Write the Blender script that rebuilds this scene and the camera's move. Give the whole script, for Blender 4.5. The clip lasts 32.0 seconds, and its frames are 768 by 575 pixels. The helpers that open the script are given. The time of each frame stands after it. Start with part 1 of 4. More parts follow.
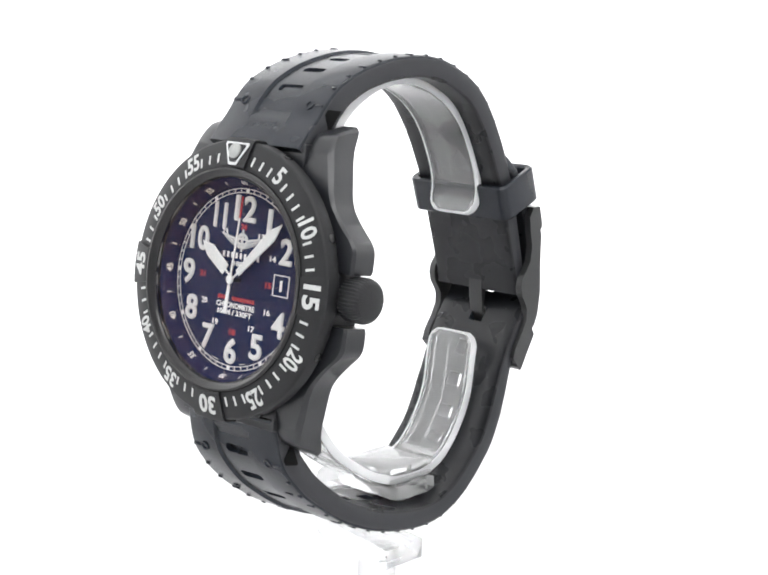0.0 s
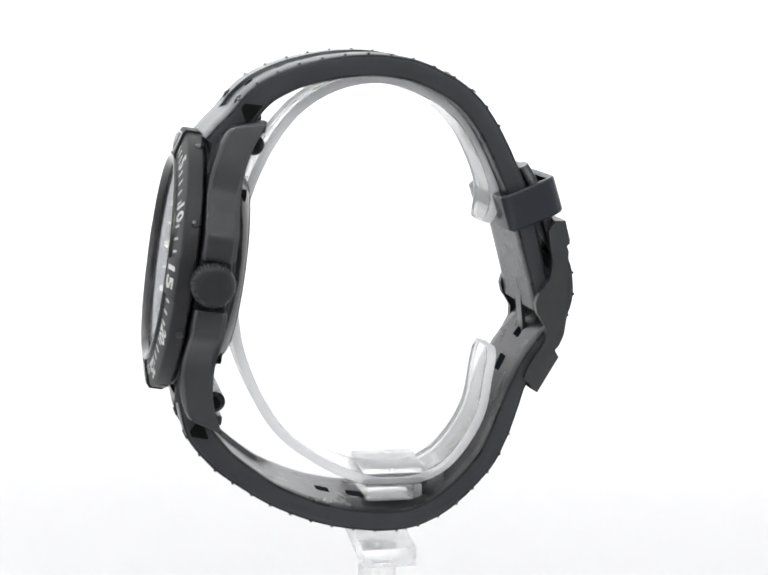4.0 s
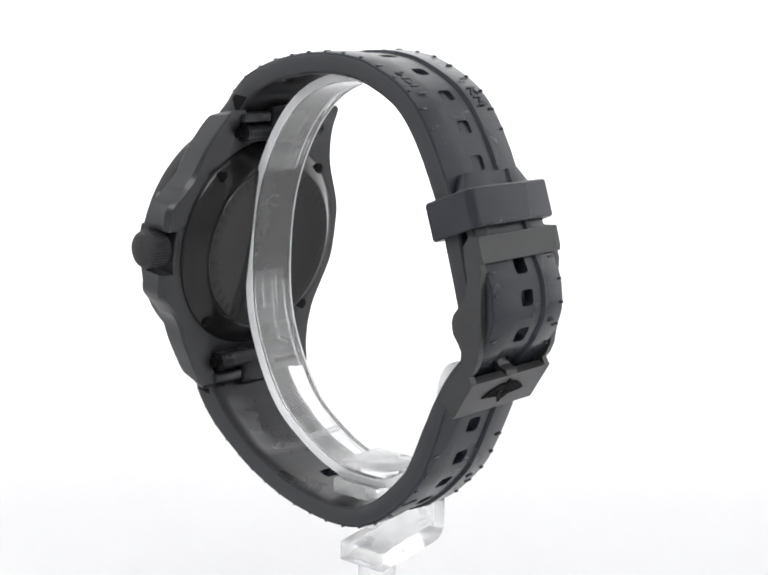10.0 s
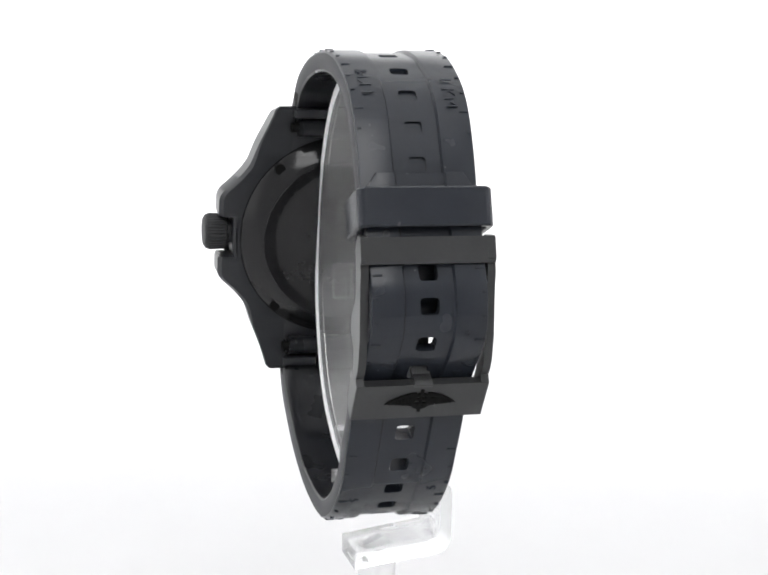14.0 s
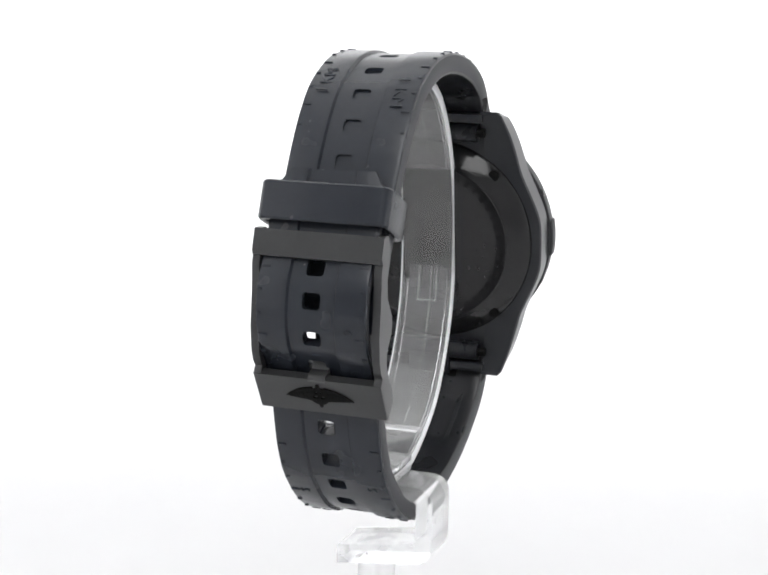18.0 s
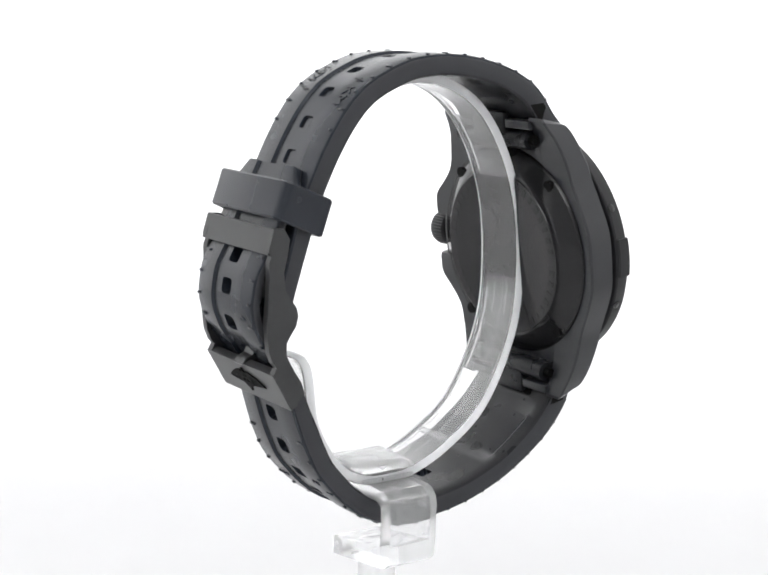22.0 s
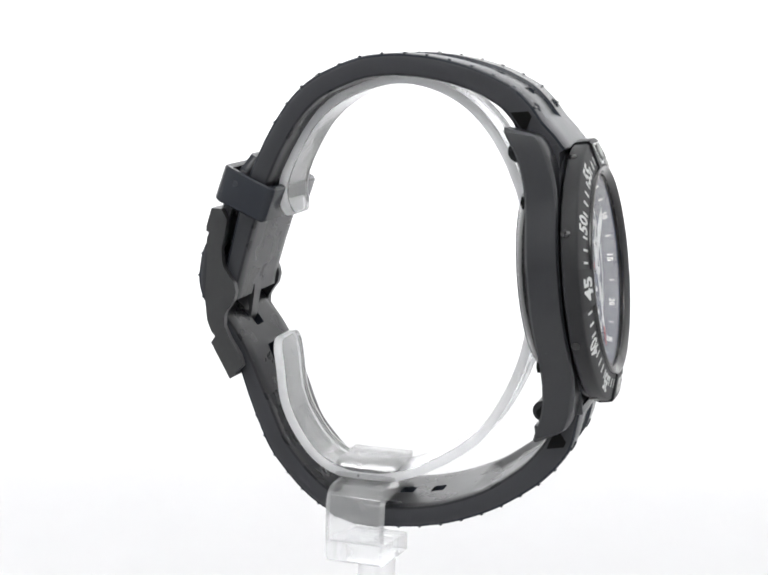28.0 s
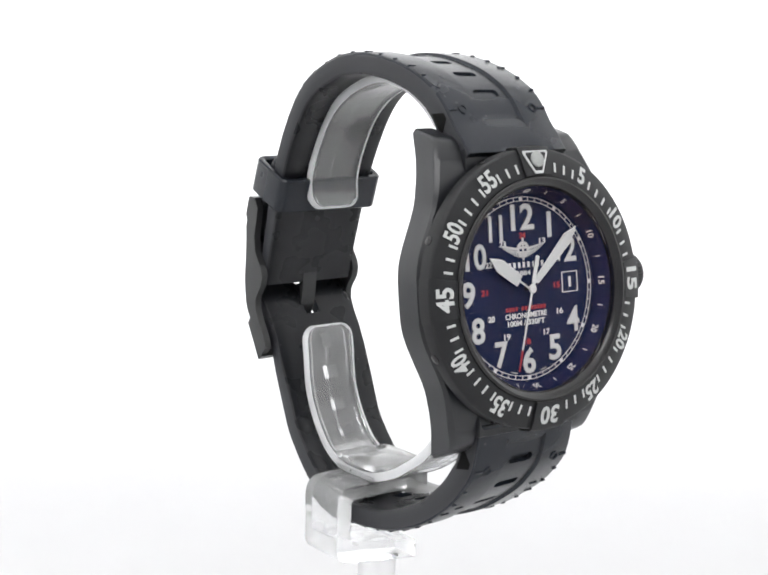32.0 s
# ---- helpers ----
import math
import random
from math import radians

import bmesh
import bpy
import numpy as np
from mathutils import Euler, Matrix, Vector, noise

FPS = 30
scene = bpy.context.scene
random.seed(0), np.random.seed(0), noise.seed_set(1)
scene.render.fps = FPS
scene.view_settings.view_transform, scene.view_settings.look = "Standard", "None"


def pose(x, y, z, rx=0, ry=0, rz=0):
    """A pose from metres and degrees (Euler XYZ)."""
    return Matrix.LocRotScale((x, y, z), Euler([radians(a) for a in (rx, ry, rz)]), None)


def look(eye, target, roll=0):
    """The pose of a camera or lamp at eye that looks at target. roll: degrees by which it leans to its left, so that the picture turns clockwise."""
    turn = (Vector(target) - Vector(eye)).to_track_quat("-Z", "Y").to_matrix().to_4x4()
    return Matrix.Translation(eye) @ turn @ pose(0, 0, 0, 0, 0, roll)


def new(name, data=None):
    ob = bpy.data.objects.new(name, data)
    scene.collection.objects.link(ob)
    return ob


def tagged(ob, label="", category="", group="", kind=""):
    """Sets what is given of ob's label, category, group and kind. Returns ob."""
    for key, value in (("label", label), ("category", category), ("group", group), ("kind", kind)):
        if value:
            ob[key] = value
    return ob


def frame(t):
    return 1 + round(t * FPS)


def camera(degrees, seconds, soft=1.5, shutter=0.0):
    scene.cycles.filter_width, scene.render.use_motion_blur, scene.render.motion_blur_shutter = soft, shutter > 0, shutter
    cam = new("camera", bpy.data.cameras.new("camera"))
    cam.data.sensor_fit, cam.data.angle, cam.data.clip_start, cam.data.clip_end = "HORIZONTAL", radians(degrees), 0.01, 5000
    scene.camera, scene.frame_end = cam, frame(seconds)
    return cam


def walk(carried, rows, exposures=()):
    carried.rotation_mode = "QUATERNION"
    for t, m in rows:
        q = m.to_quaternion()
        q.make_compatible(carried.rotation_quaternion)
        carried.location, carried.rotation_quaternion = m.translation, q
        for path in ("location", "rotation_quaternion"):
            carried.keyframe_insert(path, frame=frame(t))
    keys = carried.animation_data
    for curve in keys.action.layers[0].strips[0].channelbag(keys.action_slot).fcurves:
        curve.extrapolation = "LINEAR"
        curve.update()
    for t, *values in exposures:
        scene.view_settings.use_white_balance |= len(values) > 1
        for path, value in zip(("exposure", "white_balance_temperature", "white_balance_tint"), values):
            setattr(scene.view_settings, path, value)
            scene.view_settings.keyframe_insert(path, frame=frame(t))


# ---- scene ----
# The camera stands still; the watch on its clear stand turns on a hidden turntable.
EYE_Z = 0.150
cam = camera(28.395, 32.0, soft=1.9)
CAM_POSE = Matrix(((0.999635, -0.027016, 0.000285, 0.0), (0.005152, 0.180247, -0.983608, -0.263),
                   (0.026522, 0.983250, 0.180321, EYE_Z), (0, 0, 0, 1)))
walk(cam, [(0.0, CAM_POSE), (32.0, CAM_POSE)], exposures=[(0.0, 0.3), (1.0, 0.2), (2.0, 0.06), (3.0, 0.0), (32.0, 0.0)])
TURN_RATE, TURN_MID = -8.7667, 16.0          # degrees a second, time at which the buckle faces the lens
WATCH_YAW, WATCH_SHIFT = -2.15, -0.00095     # how the watch sits on its stand, off the turning axis

# ---- light ----
world = bpy.data.worlds.new("studio_world")
scene.world = world
world.use_nodes = True
world.node_tree.nodes["Background"].inputs[0].default_value = (1, 1, 1, 1)
world.node_tree.nodes["Background"].inputs[1].default_value = 0.10


def softbox(name, eye, target, sx, sy, watts, spread=180):
    data = bpy.data.lights.new(name, "AREA")
    data.shape, data.size, data.size_y, data.energy = "RECTANGLE", sx, sy, watts
    data.spread = radians(spread)
    data.color = (0.998, 0.999, 1.0)
    ob = new(name, data)
    ob.matrix_world = look(eye, target)
    return ob


softbox("top_softbox", (0, 0.0, 0.86), (0, 0.0, 0), 1.2, 1.2, 3.2)
softbox("left_softbox", (-0.72, 0.0, 0.45), (0, 0, 0.45), 1.4, 0.86, 2.4)
softbox("right_softbox", (0.72, 0.0, 0.45), (0, 0, 0.45), 1.4, 0.86, 1.5)
softbox("key_softbox", (0.0, -0.5, 0.66), (0, 0, 0.11), 0.4, 0.3, 1.8)
softbox("backdrop_softbox", (0, 0.22, 0.78), (0, 0.75, 0.36), 1.2, 0.2, 6.0, 110)


# ---- materials ----
def shader(name, base, rough=0.5, metal=0.0, vary=0.15, scale=900.0, bump=0.0, coat=0.0, spec=0.5, grain=None, dust=0.0):
    """A surface with fine and coarse variation in tone and gloss, and a fine relief."""
    m = bpy.data.materials.new(name)
    m.use_nodes = True
    n, l = m.node_tree.nodes, m.node_tree.links
    p = n["Principled BSDF"]
    p.inputs["Metallic"].default_value = metal
    p.inputs["Specular IOR Level"].default_value = spec
    p.inputs["Coat Weight"].default_value = coat
    co = n.new("ShaderNodeTexCoord")
    fine, wide = n.new("ShaderNodeTexNoise"), n.new("ShaderNodeTexNoise")
    fine.inputs["Scale"].default_value, wide.inputs["Scale"].default_value = scale, scale / 14
    fine.inputs["Detail"].default_value = 4
    src = co.outputs["Object"]
    if grain:
        mp = n.new("ShaderNodeMapping")
        mp.inputs["Scale"].default_value = grain
        l.new(src, mp.inputs["Vector"])
        src = mp.outputs["Vector"]
    l.new(src, fine.inputs["Vector"])
    l.new(co.outputs["Object"], wide.inputs["Vector"])
    add = n.new("ShaderNodeMath")
    add.operation = "MULTIPLY_ADD"
    add.inputs[1].default_value = 0.5
    l.new(fine.outputs["Fac"], add.inputs[0])
    l.new(wide.outputs["Fac"], add.inputs[2])
    ramp = n.new("ShaderNodeMapRange")
    ramp.inputs["From Min"].default_value, ramp.inputs["From Max"].default_value = 0.45, 1.05
    ramp.inputs["To Min"].default_value, ramp.inputs["To Max"].default_value = 1 - vary, 1 + vary
    l.new(add.outputs[0], ramp.inputs["Value"])
    mix = n.new("ShaderNodeVectorMath")
    mix.operation = "SCALE"
    mix.inputs[0].default_value = base
    l.new(ramp.outputs[0], mix.inputs["Scale"])
    colour = mix.outputs[0]
    if dust:
        cell, near, add2 = n.new("ShaderNodeTexVoronoi"), n.new("ShaderNodeMath"), n.new("ShaderNodeVectorMath")
        cell.inputs["Scale"].default_value = 190.0
        near.operation, near.inputs[1].default_value = "LESS_THAN", 0.024
        grey = n.new("ShaderNodeMath")
        grey.operation, grey.inputs[1].default_value = "MULTIPLY", dust
        l.new(co.outputs["Object"], cell.inputs["Vector"])
        l.new(cell.outputs["Distance"], near.inputs[0])
        l.new(near.outputs[0], grey.inputs[0])
        l.new(colour, add2.inputs[0])
        l.new(grey.outputs[0], add2.inputs[1])
        colour = add2.outputs[0]
    l.new(colour, p.inputs["Base Color"])
    rr = n.new("ShaderNodeMapRange")
    rr.inputs["From Min"].default_value, rr.inputs["From Max"].default_value = 0.3, 0.7
    rr.inputs["To Min"].default_value, rr.inputs["To Max"].default_value = max(rough - 0.015, 0.02), min(rough + 0.015, 1)
    l.new(wide.outputs["Fac"], rr.inputs["Value"])
    l.new(rr.outputs[0], p.inputs["Roughness"])
    if bump:
        b = n.new("ShaderNodeBump")
        b.inputs["Strength"].default_value, b.inputs["Distance"].default_value = bump, 0.00005
        l.new(fine.outputs["Fac"], b.inputs["Height"])
        l.new(b.outputs[0], p.inputs["Normal"])
    return m


def cloudy(name, ior, rough, haze, back):
    """Acrylic with white scatter mixed in, part of it through the piece."""
    m = bpy.data.materials.new(name)
    m.use_nodes = True
    n, l = m.node_tree.nodes, m.node_tree.links
    p = n["Principled BSDF"]
    p.inputs["Base Color"].default_value = (0.992, 0.995, 1.0, 1)
    p.inputs["Transmission Weight"].default_value = 1.0
    p.inputs["IOR"].default_value, p.inputs["Roughness"].default_value = ior, rough
    front, behind, milk, mix = n.new("ShaderNodeBsdfDiffuse"), n.new("ShaderNodeBsdfTranslucent"), n.new("ShaderNodeMixShader"), n.new("ShaderNodeMixShader")
    front.inputs["Color"].default_value = behind.inputs["Color"].default_value = (0.95, 0.955, 0.96, 1)
    co, stain, amount = n.new("ShaderNodeTexCoord"), n.new("ShaderNodeTexNoise"), n.new("ShaderNodeMapRange")
    stain.inputs["Scale"].default_value, stain.inputs["Detail"].default_value = 260.0, 3
    amount.inputs["From Min"].default_value, amount.inputs["From Max"].default_value = 0.3, 0.7
    amount.inputs["To Min"].default_value, amount.inputs["To Max"].default_value = haze * 0.75, haze * 1.25
    milk.inputs[0].default_value = back
    l.new(co.outputs["Object"], stain.inputs["Vector"])
    l.new(stain.outputs["Fac"], amount.inputs["Value"])
    l.new(amount.outputs[0], mix.inputs[0])
    l.new(front.outputs[0], milk.inputs[1])
    l.new(behind.outputs[0], milk.inputs[2])
    l.new(p.outputs[0], mix.inputs[1])
    l.new(milk.outputs[0], mix.inputs[2])
    l.new(mix.outputs[0], n["Material Output"].inputs["Surface"])
    return m


def coated_pane(name, ior, steep, grazing, share):
    """Clear glass whose anti-glare coating leaves a weak, coloured gloss that grows towards grazing views."""
    m = bpy.data.materials.new(name)
    m.use_nodes = True
    n, l = m.node_tree.nodes, m.node_tree.links
    n.remove(n["Principled BSDF"])
    glass, gloss, mix = n.new("ShaderNodeBsdfRefraction"), n.new("ShaderNodeBsdfGlossy"), n.new("ShaderNodeMixShader")
    glass.inputs["IOR"].default_value, glass.inputs["Roughness"].default_value = ior, 0.0
    gloss.inputs["Roughness"].default_value = 0.02
    fresnel, weak = n.new("ShaderNodeFresnel"), n.new("ShaderNodeMath")
    fresnel.inputs["IOR"].default_value = ior
    damped = n.new("ShaderNodeMath")
    damped.operation, damped.use_clamp, damped.inputs[1].default_value = "SUBTRACT", True, 0.035
    weak.operation, weak.inputs[1].default_value = "MULTIPLY", share
    tone = n.new("ShaderNodeValToRGB")
    tone.color_ramp.elements[0].position, tone.color_ramp.elements[0].color = 0.10, (*steep, 1)
    tone.color_ramp.elements[1].position, tone.color_ramp.elements[1].color = 0.34, (*grazing, 1)
    l.new(fresnel.outputs[0], tone.inputs[0])
    l.new(tone.outputs[0], gloss.inputs["Color"])
    l.new(fresnel.outputs[0], damped.inputs[0])
    l.new(damped.outputs[0], weak.inputs[0])
    l.new(weak.outputs[0], mix.inputs[0])
    l.new(glass.outputs[0], mix.inputs[1])
    l.new(gloss.outputs[0], mix.inputs[2])
    l.new(mix.outputs[0], n["Material Output"].inputs["Surface"])
    return m


RUBBER = shader("black_rubber", (0.0174, 0.0206, 0.0272), 0.26, vary=0.07, scale=2600, bump=0.06, dust=0.06, spec=0.34)
CUT_RUBBER = shader("matte_rubber_edge", (0.0205, 0.0218, 0.0262), 0.6, vary=0.08, scale=3000, bump=0.2, dust=0.06)
# darker copy of the rubber: shade inside the strap loop put into colour
SHADED_RUBBER = shader("shaded_inner_rubber", (0.0125, 0.0132, 0.0154), 0.28, vary=0.08, scale=2600, bump=0.05, dust=0.05, spec=0.3)
CASE = shader("dark_composite", (0.0180, 0.0193, 0.0222), 0.29, spec=0.5, dust=0.07, vary=0.1, scale=1800, bump=0.2, grain=(1, 1, 0.35))
BEZEL = shader("bezel_composite", (0.0125, 0.013, 0.0145), 0.5, spec=0.36, vary=0.2, scale=2200, bump=0.2)
GLOSS = shader("polished_black_ring", (0.012, 0.012, 0.013), 0.18, vary=0.1, scale=900)
STEEL_BLACK = shader("black_coated_steel", (0.040, 0.041, 0.042), 0.33, metal=0.35, vary=0.12, scale=1500, bump=0.1)
BACK_RING = shader("satin_case_back", (0.012, 0.0122, 0.013), 0.13, metal=0.0, spec=0.34, vary=0.12, scale=1500, bump=0.04)
BACK_DISC = shader("matte_case_back_centre", (0.010, 0.010, 0.0108), 0.14, metal=0.0, spec=0.34, vary=0.15, scale=1100, bump=0.04)
DIAL = shader("navy_dial", (0.0060, 0.0128, 0.050), 0.4, spec=0.08, vary=0.1, scale=1600)
FLANGE = shader("navy_flange", (0.0058, 0.0122, 0.056), 0.5, spec=0.08, vary=0.1, scale=1600)
WHITE = shader("white_print", (0.74, 0.75, 0.75), 0.5, vary=0.05, scale=1500)
GREYW = shader("grey_white_print", (0.56, 0.57, 0.56), 0.5, vary=0.1, scale=2500)
LUME = shader("luminous_paint", (0.62, 0.63, 0.63), 0.55, vary=0.04, scale=2500)
DOT = shader("pale_lume_dot", (0.36, 0.37, 0.36), 0.4, vary=0.2, scale=4000)
RED = shader("red_print", (0.42, 0.02, 0.03), 0.5, vary=0.08, scale=1500)
SILVER = shader("silver_rim", (0.55, 0.56, 0.56), 0.3, metal=0.9, vary=0.1, scale=2500)
PEWTER = shader("pewter_rim", (0.5, 0.505, 0.51), 0.42, metal=0.4, vary=0.15, scale=3500, bump=0.2)
# near black: painted shade of the notches, and plain black for small parts
BLACK_AND_SHADE = shader("black_and_recess_shade", (0.004, 0.004, 0.004), 0.7, vary=0.1, spec=0.1)
CRYSTAL = coated_pane("coated_crystal", 1.5, (0.90, 0.60, 0.44), (0.84, 0.84, 0.85), 0.46)
ACRYLIC = cloudy("clear_acrylic", 1.49, 0.03, 0.11, 0.35)
RIM = cloudy("polished_acrylic_rim", 1.4, 0.06, 0.14, 0.4)
# mostly white scatter, painting the bright light that the cuff's edge refracts
EDGE = cloudy("acrylic_edge_glint", 1.12, 0.3, 0.68, 0.4)
PAPER = shader("white_seamless_paper", (0.640, 0.640, 0.645), 0.8, vary=0.012, scale=60, spec=0.2)
CLOTH = shader("white_tent_cloth", (0.84, 0.84, 0.84), 0.9, vary=0.03, scale=200, spec=0.2)
# grey of the added panel behind the camera, set for its reflections
GREY_CLOTH = shader("grey_front_reflector", (0.55, 0.55, 0.555), 0.9, vary=0.05, scale=200, spec=0.2)

MM = 0.001


def mesh_of(bm, name, material, smooth=38):
    for v in bm.verts:
        v.co *= MM
    bmesh.ops.recalc_face_normals(bm, faces=bm.faces)
    if bm.calc_volume(signed=True) < 0 and all(e.is_manifold for e in bm.edges):
        bmesh.ops.reverse_faces(bm, faces=bm.faces)
    me = bpy.data.meshes.new(name)
    bm.to_mesh(me)
    bm.free()
    me.materials.append(material)
    if smooth:
        me.shade_smooth()
        me.set_sharp_from_angle(angle=radians(smooth))
    return me


def part(name, bm, material, parent, label="", smooth=38):
    """Links a bmesh, in millimetres, as one mesh object under a thing or a part."""
    ob = new(name, mesh_of(bm, name, material, smooth))
    ob.parent = parent
    return tagged(ob, label)


def grid_faces(bm, rings, closed=True, cap=True):
    """Skins a row of rings of vertices."""
    vs = [[bm.verts.new(p) for p in r] for r in rings]
    n = len(vs[0])
    for a, b in zip(vs, vs[1:]):
        for i in range(n if closed else n - 1):
            j = (i + 1) % n
            bm.faces.new((a[i], a[j], b[j], b[i]))
    if cap:
        bm.faces.new(vs[0][::-1])
        bm.faces.new(vs[-1])
    return vs


def lathe(bm, profile, steps=96, a0=0.0, a1=360.0, cap=False):
    """Turns (radius, height) points about the w axis; a full turn or a sector (degrees clockwise from 12)."""
    full = abs(a1 - a0) >= 359.9
    rings = []
    for k in range(steps if full else steps + 1):
        a = radians(a0 + (a1 - a0) * k / steps)
        rings.append([(r * math.sin(a), r * math.cos(a), w) for r, w in profile])
    vs = [[bm.verts.new(p) for p in r] for r in rings]
    pairs = list(zip(vs, vs[1:])) + ([(vs[-1], vs[0])] if full else [])
    m = len(profile)
    for a, b in pairs:
        for i in range(m - 1):
            if (a[i].co - b[i].co).length < 1e-6:
                if (a[i + 1].co - b[i + 1].co).length > 1e-6:
                    bm.faces.new((a[i], a[i + 1], b[i + 1]))
            elif (a[i + 1].co - b[i + 1].co).length < 1e-6:
                bm.faces.new((a[i], a[i + 1], b[i]))
            else:
                bm.faces.new((a[i], a[i + 1], b[i + 1], b[i]))
    if cap and not full:
        bm.faces.new(vs[0])
        bm.faces.new(vs[-1][::-1])
    bmesh.ops.remove_doubles(bm, verts=bm.verts, dist=1e-5)
    return bm


def prism(bm, outline, w0, w1, bevel=0.0):
    """An outline in the plane raised from w0 to w1, with a bevelled upper edge."""
    c = Vector((sum(p[0] for p in outline) / len(outline), sum(p[1] for p in outline) / len(outline)))
    rings = [[(x, y, w0) for x, y in outline]]
    if bevel:
        rings.append([(x, y, w1 - bevel) for x, y in outline])
        rings.append([tuple(Vector((x, y)) + (c - Vector((x, y))).normalized() * bevel) + (w1,) for x, y in outline])
    else:
        rings.append([(x, y, w1) for x, y in outline])
    grid_faces(bm, rings)
    return bm


def block(bm, cx, cy, cz, sx, sy, sz, bevel=0.0):
    r = bmesh.ops.create_cube(bm, size=1.0)
    bmesh.ops.scale(bm, vec=(sx, sy, sz), verts=r["verts"])
    bmesh.ops.translate(bm, vec=(cx, cy, cz), verts=r["verts"])
    if bevel:
        edges = list({e for v in r["verts"] for e in v.link_edges})
        bmesh.ops.bevel(bm, geom=edges, offset=bevel, segments=2, affect="EDGES", profile=0.6)
    return bm


def smooth_path(points, step=1.0):
    """A rounded way through points, at even steps."""
    P = [Vector(p) for p in points]
    P = [2 * P[0] - P[1]] + P + [2 * P[-1] - P[-2]]
    fine = []
    for i in range(1, len(P) - 2):
        for k in range(20):
            t = k / 20
            a, b, c, d = P[i - 1:i + 3]
            fine.append(0.5 * ((2 * b) + (c - a) * t + (2 * a - 5 * b + 4 * c - d) * t * t + (3 * b - a - 3 * c + d) * t ** 3))
    fine.append(P[-2])
    for _ in range(12):
        fine = [fine[0]] + [(fine[i - 1] + 2 * fine[i] + fine[i + 1]) / 4 for i in range(1, len(fine) - 1)] + [fine[-1]]
    lens = [0.0]
    for a, b in zip(fine, fine[1:]):
        lens.append(lens[-1] + (b - a).length)
    total = lens[-1]

    def at(s):
        s = min(max(s, 0), total)
        i = min(int(np.searchsorted(lens, s)), len(fine) - 1) or 1
        f = (s - lens[i - 1]) / max(lens[i] - lens[i - 1], 1e-9)
        p = fine[i - 1].lerp(fine[i], f)
        lo, hi = fine[max(i - 6, 0)], fine[min(i + 5, len(fine) - 1)]
        return p, (hi - lo).normalized()
    return at, total


TEXT_CACHE = {}


def lettering(bm, text, height, width=None, bold=0.0, depth=0.05, at=None):
    """Raised letters, centred on the origin of the pose `at`, upright along its y."""
    key = (text, bold)
    if key not in TEXT_CACHE:
        cu = bpy.data.curves.new("letters", "FONT")
        cu.body, cu.offset, cu.resolution_u = text, bold, 3
        ob = new("letters", cu)
        bpy.context.view_layer.update()
        me = bpy.data.meshes.new_from_object(ob.evaluated_get(bpy.context.evaluated_depsgraph_get()))
        bpy.data.objects.remove(ob)
        TEXT_CACHE[key] = ([v.co.copy() for v in me.vertices], [list(p.vertices) for p in me.polygons])
        bpy.data.meshes.remove(me)
    vs, fs = TEXT_CACHE[key]
    lo = Vector((min(v.x for v in vs), min(v.y for v in vs)))
    hi = Vector((max(v.x for v in vs), max(v.y for v in vs)))
    sy = height / (hi.y - lo.y)
    sx = (width / (hi.x - lo.x)) if width else sy
    mid = (lo + hi) / 2
    m = at or Matrix()
    top = [bm.verts.new(m @ Vector(((v.x - mid.x) * sx, (v.y - mid.y) * sy, depth))) for v in vs]
    low = [bm.verts.new(m @ Vector(((v.x - mid.x) * sx, (v.y - mid.y) * sy, 0))) for v in vs]
    count = {}
    for f in fs:
        try:
            bm.faces.new([top[i] for i in f])
        except ValueError:
            continue
        for a, b in zip(f, f[1:] + f[:1]):
            count[(a, b)] = 1
    for a, b in count:
        if (b, a) not in count:
            try:
                bm.faces.new((top[a], low[a], low[b], top[b]))
            except ValueError:
                pass
    return bm


# ---- the studio ----
def studio():
    bm = bmesh.new()
    prof = [(-0.75, 0.0), (0.45, 0.0)] + [(0.45 + 0.3 * math.sin(radians(a)), 0.3 - 0.3 * math.cos(radians(a))) for a in range(6, 91, 6)] + [(0.75, 0.9)]
    rows = [[bm.verts.new((x, y, z)) for x in (-0.75, -0.25, 0.25, 0.75)] for y, z in prof]
    for a, b in zip(rows, rows[1:]):
        for i in range(3):
            bm.faces.new((a[i], a[i + 1], b[i + 1], b[i]))
    for v in bm.verts:
        v.co *= 1000
    ob = new("backdrop", mesh_of(bm, "backdrop", PAPER, 60))
    tagged(ob, "seamless white paper sweep under and behind the watch", "backdrop", kind="structure")
    for name, cx, cy, cz, sx, sy, sz, mat, lab in (
            ("wall_west", -0.76, 0, 0.45, 0.012, 1.52, 0.9, CLOTH, "white cloth side of the photo tent"),
            ("wall_east", 0.76, 0, 0.45, 0.012, 1.52, 0.9, CLOTH, "white cloth side of the photo tent"),
            # unseen panel closing the camera side, added to shape reflections
            ("wall_south", 0, -0.76, 0.45, 1.5, 0.012, 0.9, GREY_CLOTH, "unseen grey front panel added for what the watch reflects"),
            ("ceiling", 0, 0, 0.912, 1.53, 1.53, 0.012, CLOTH, "white cloth roof of the photo tent")):
        bm = bmesh.new()
        block(bm, cx * 1000, cy * 1000, cz * 1000, sx * 1000, sy * 1000, sz * 1000, 1.0)
        tagged(new(name, mesh_of(bm, name, mat)), lab, "wall" if "wall" in name else "ceiling", kind="structure")


studio()

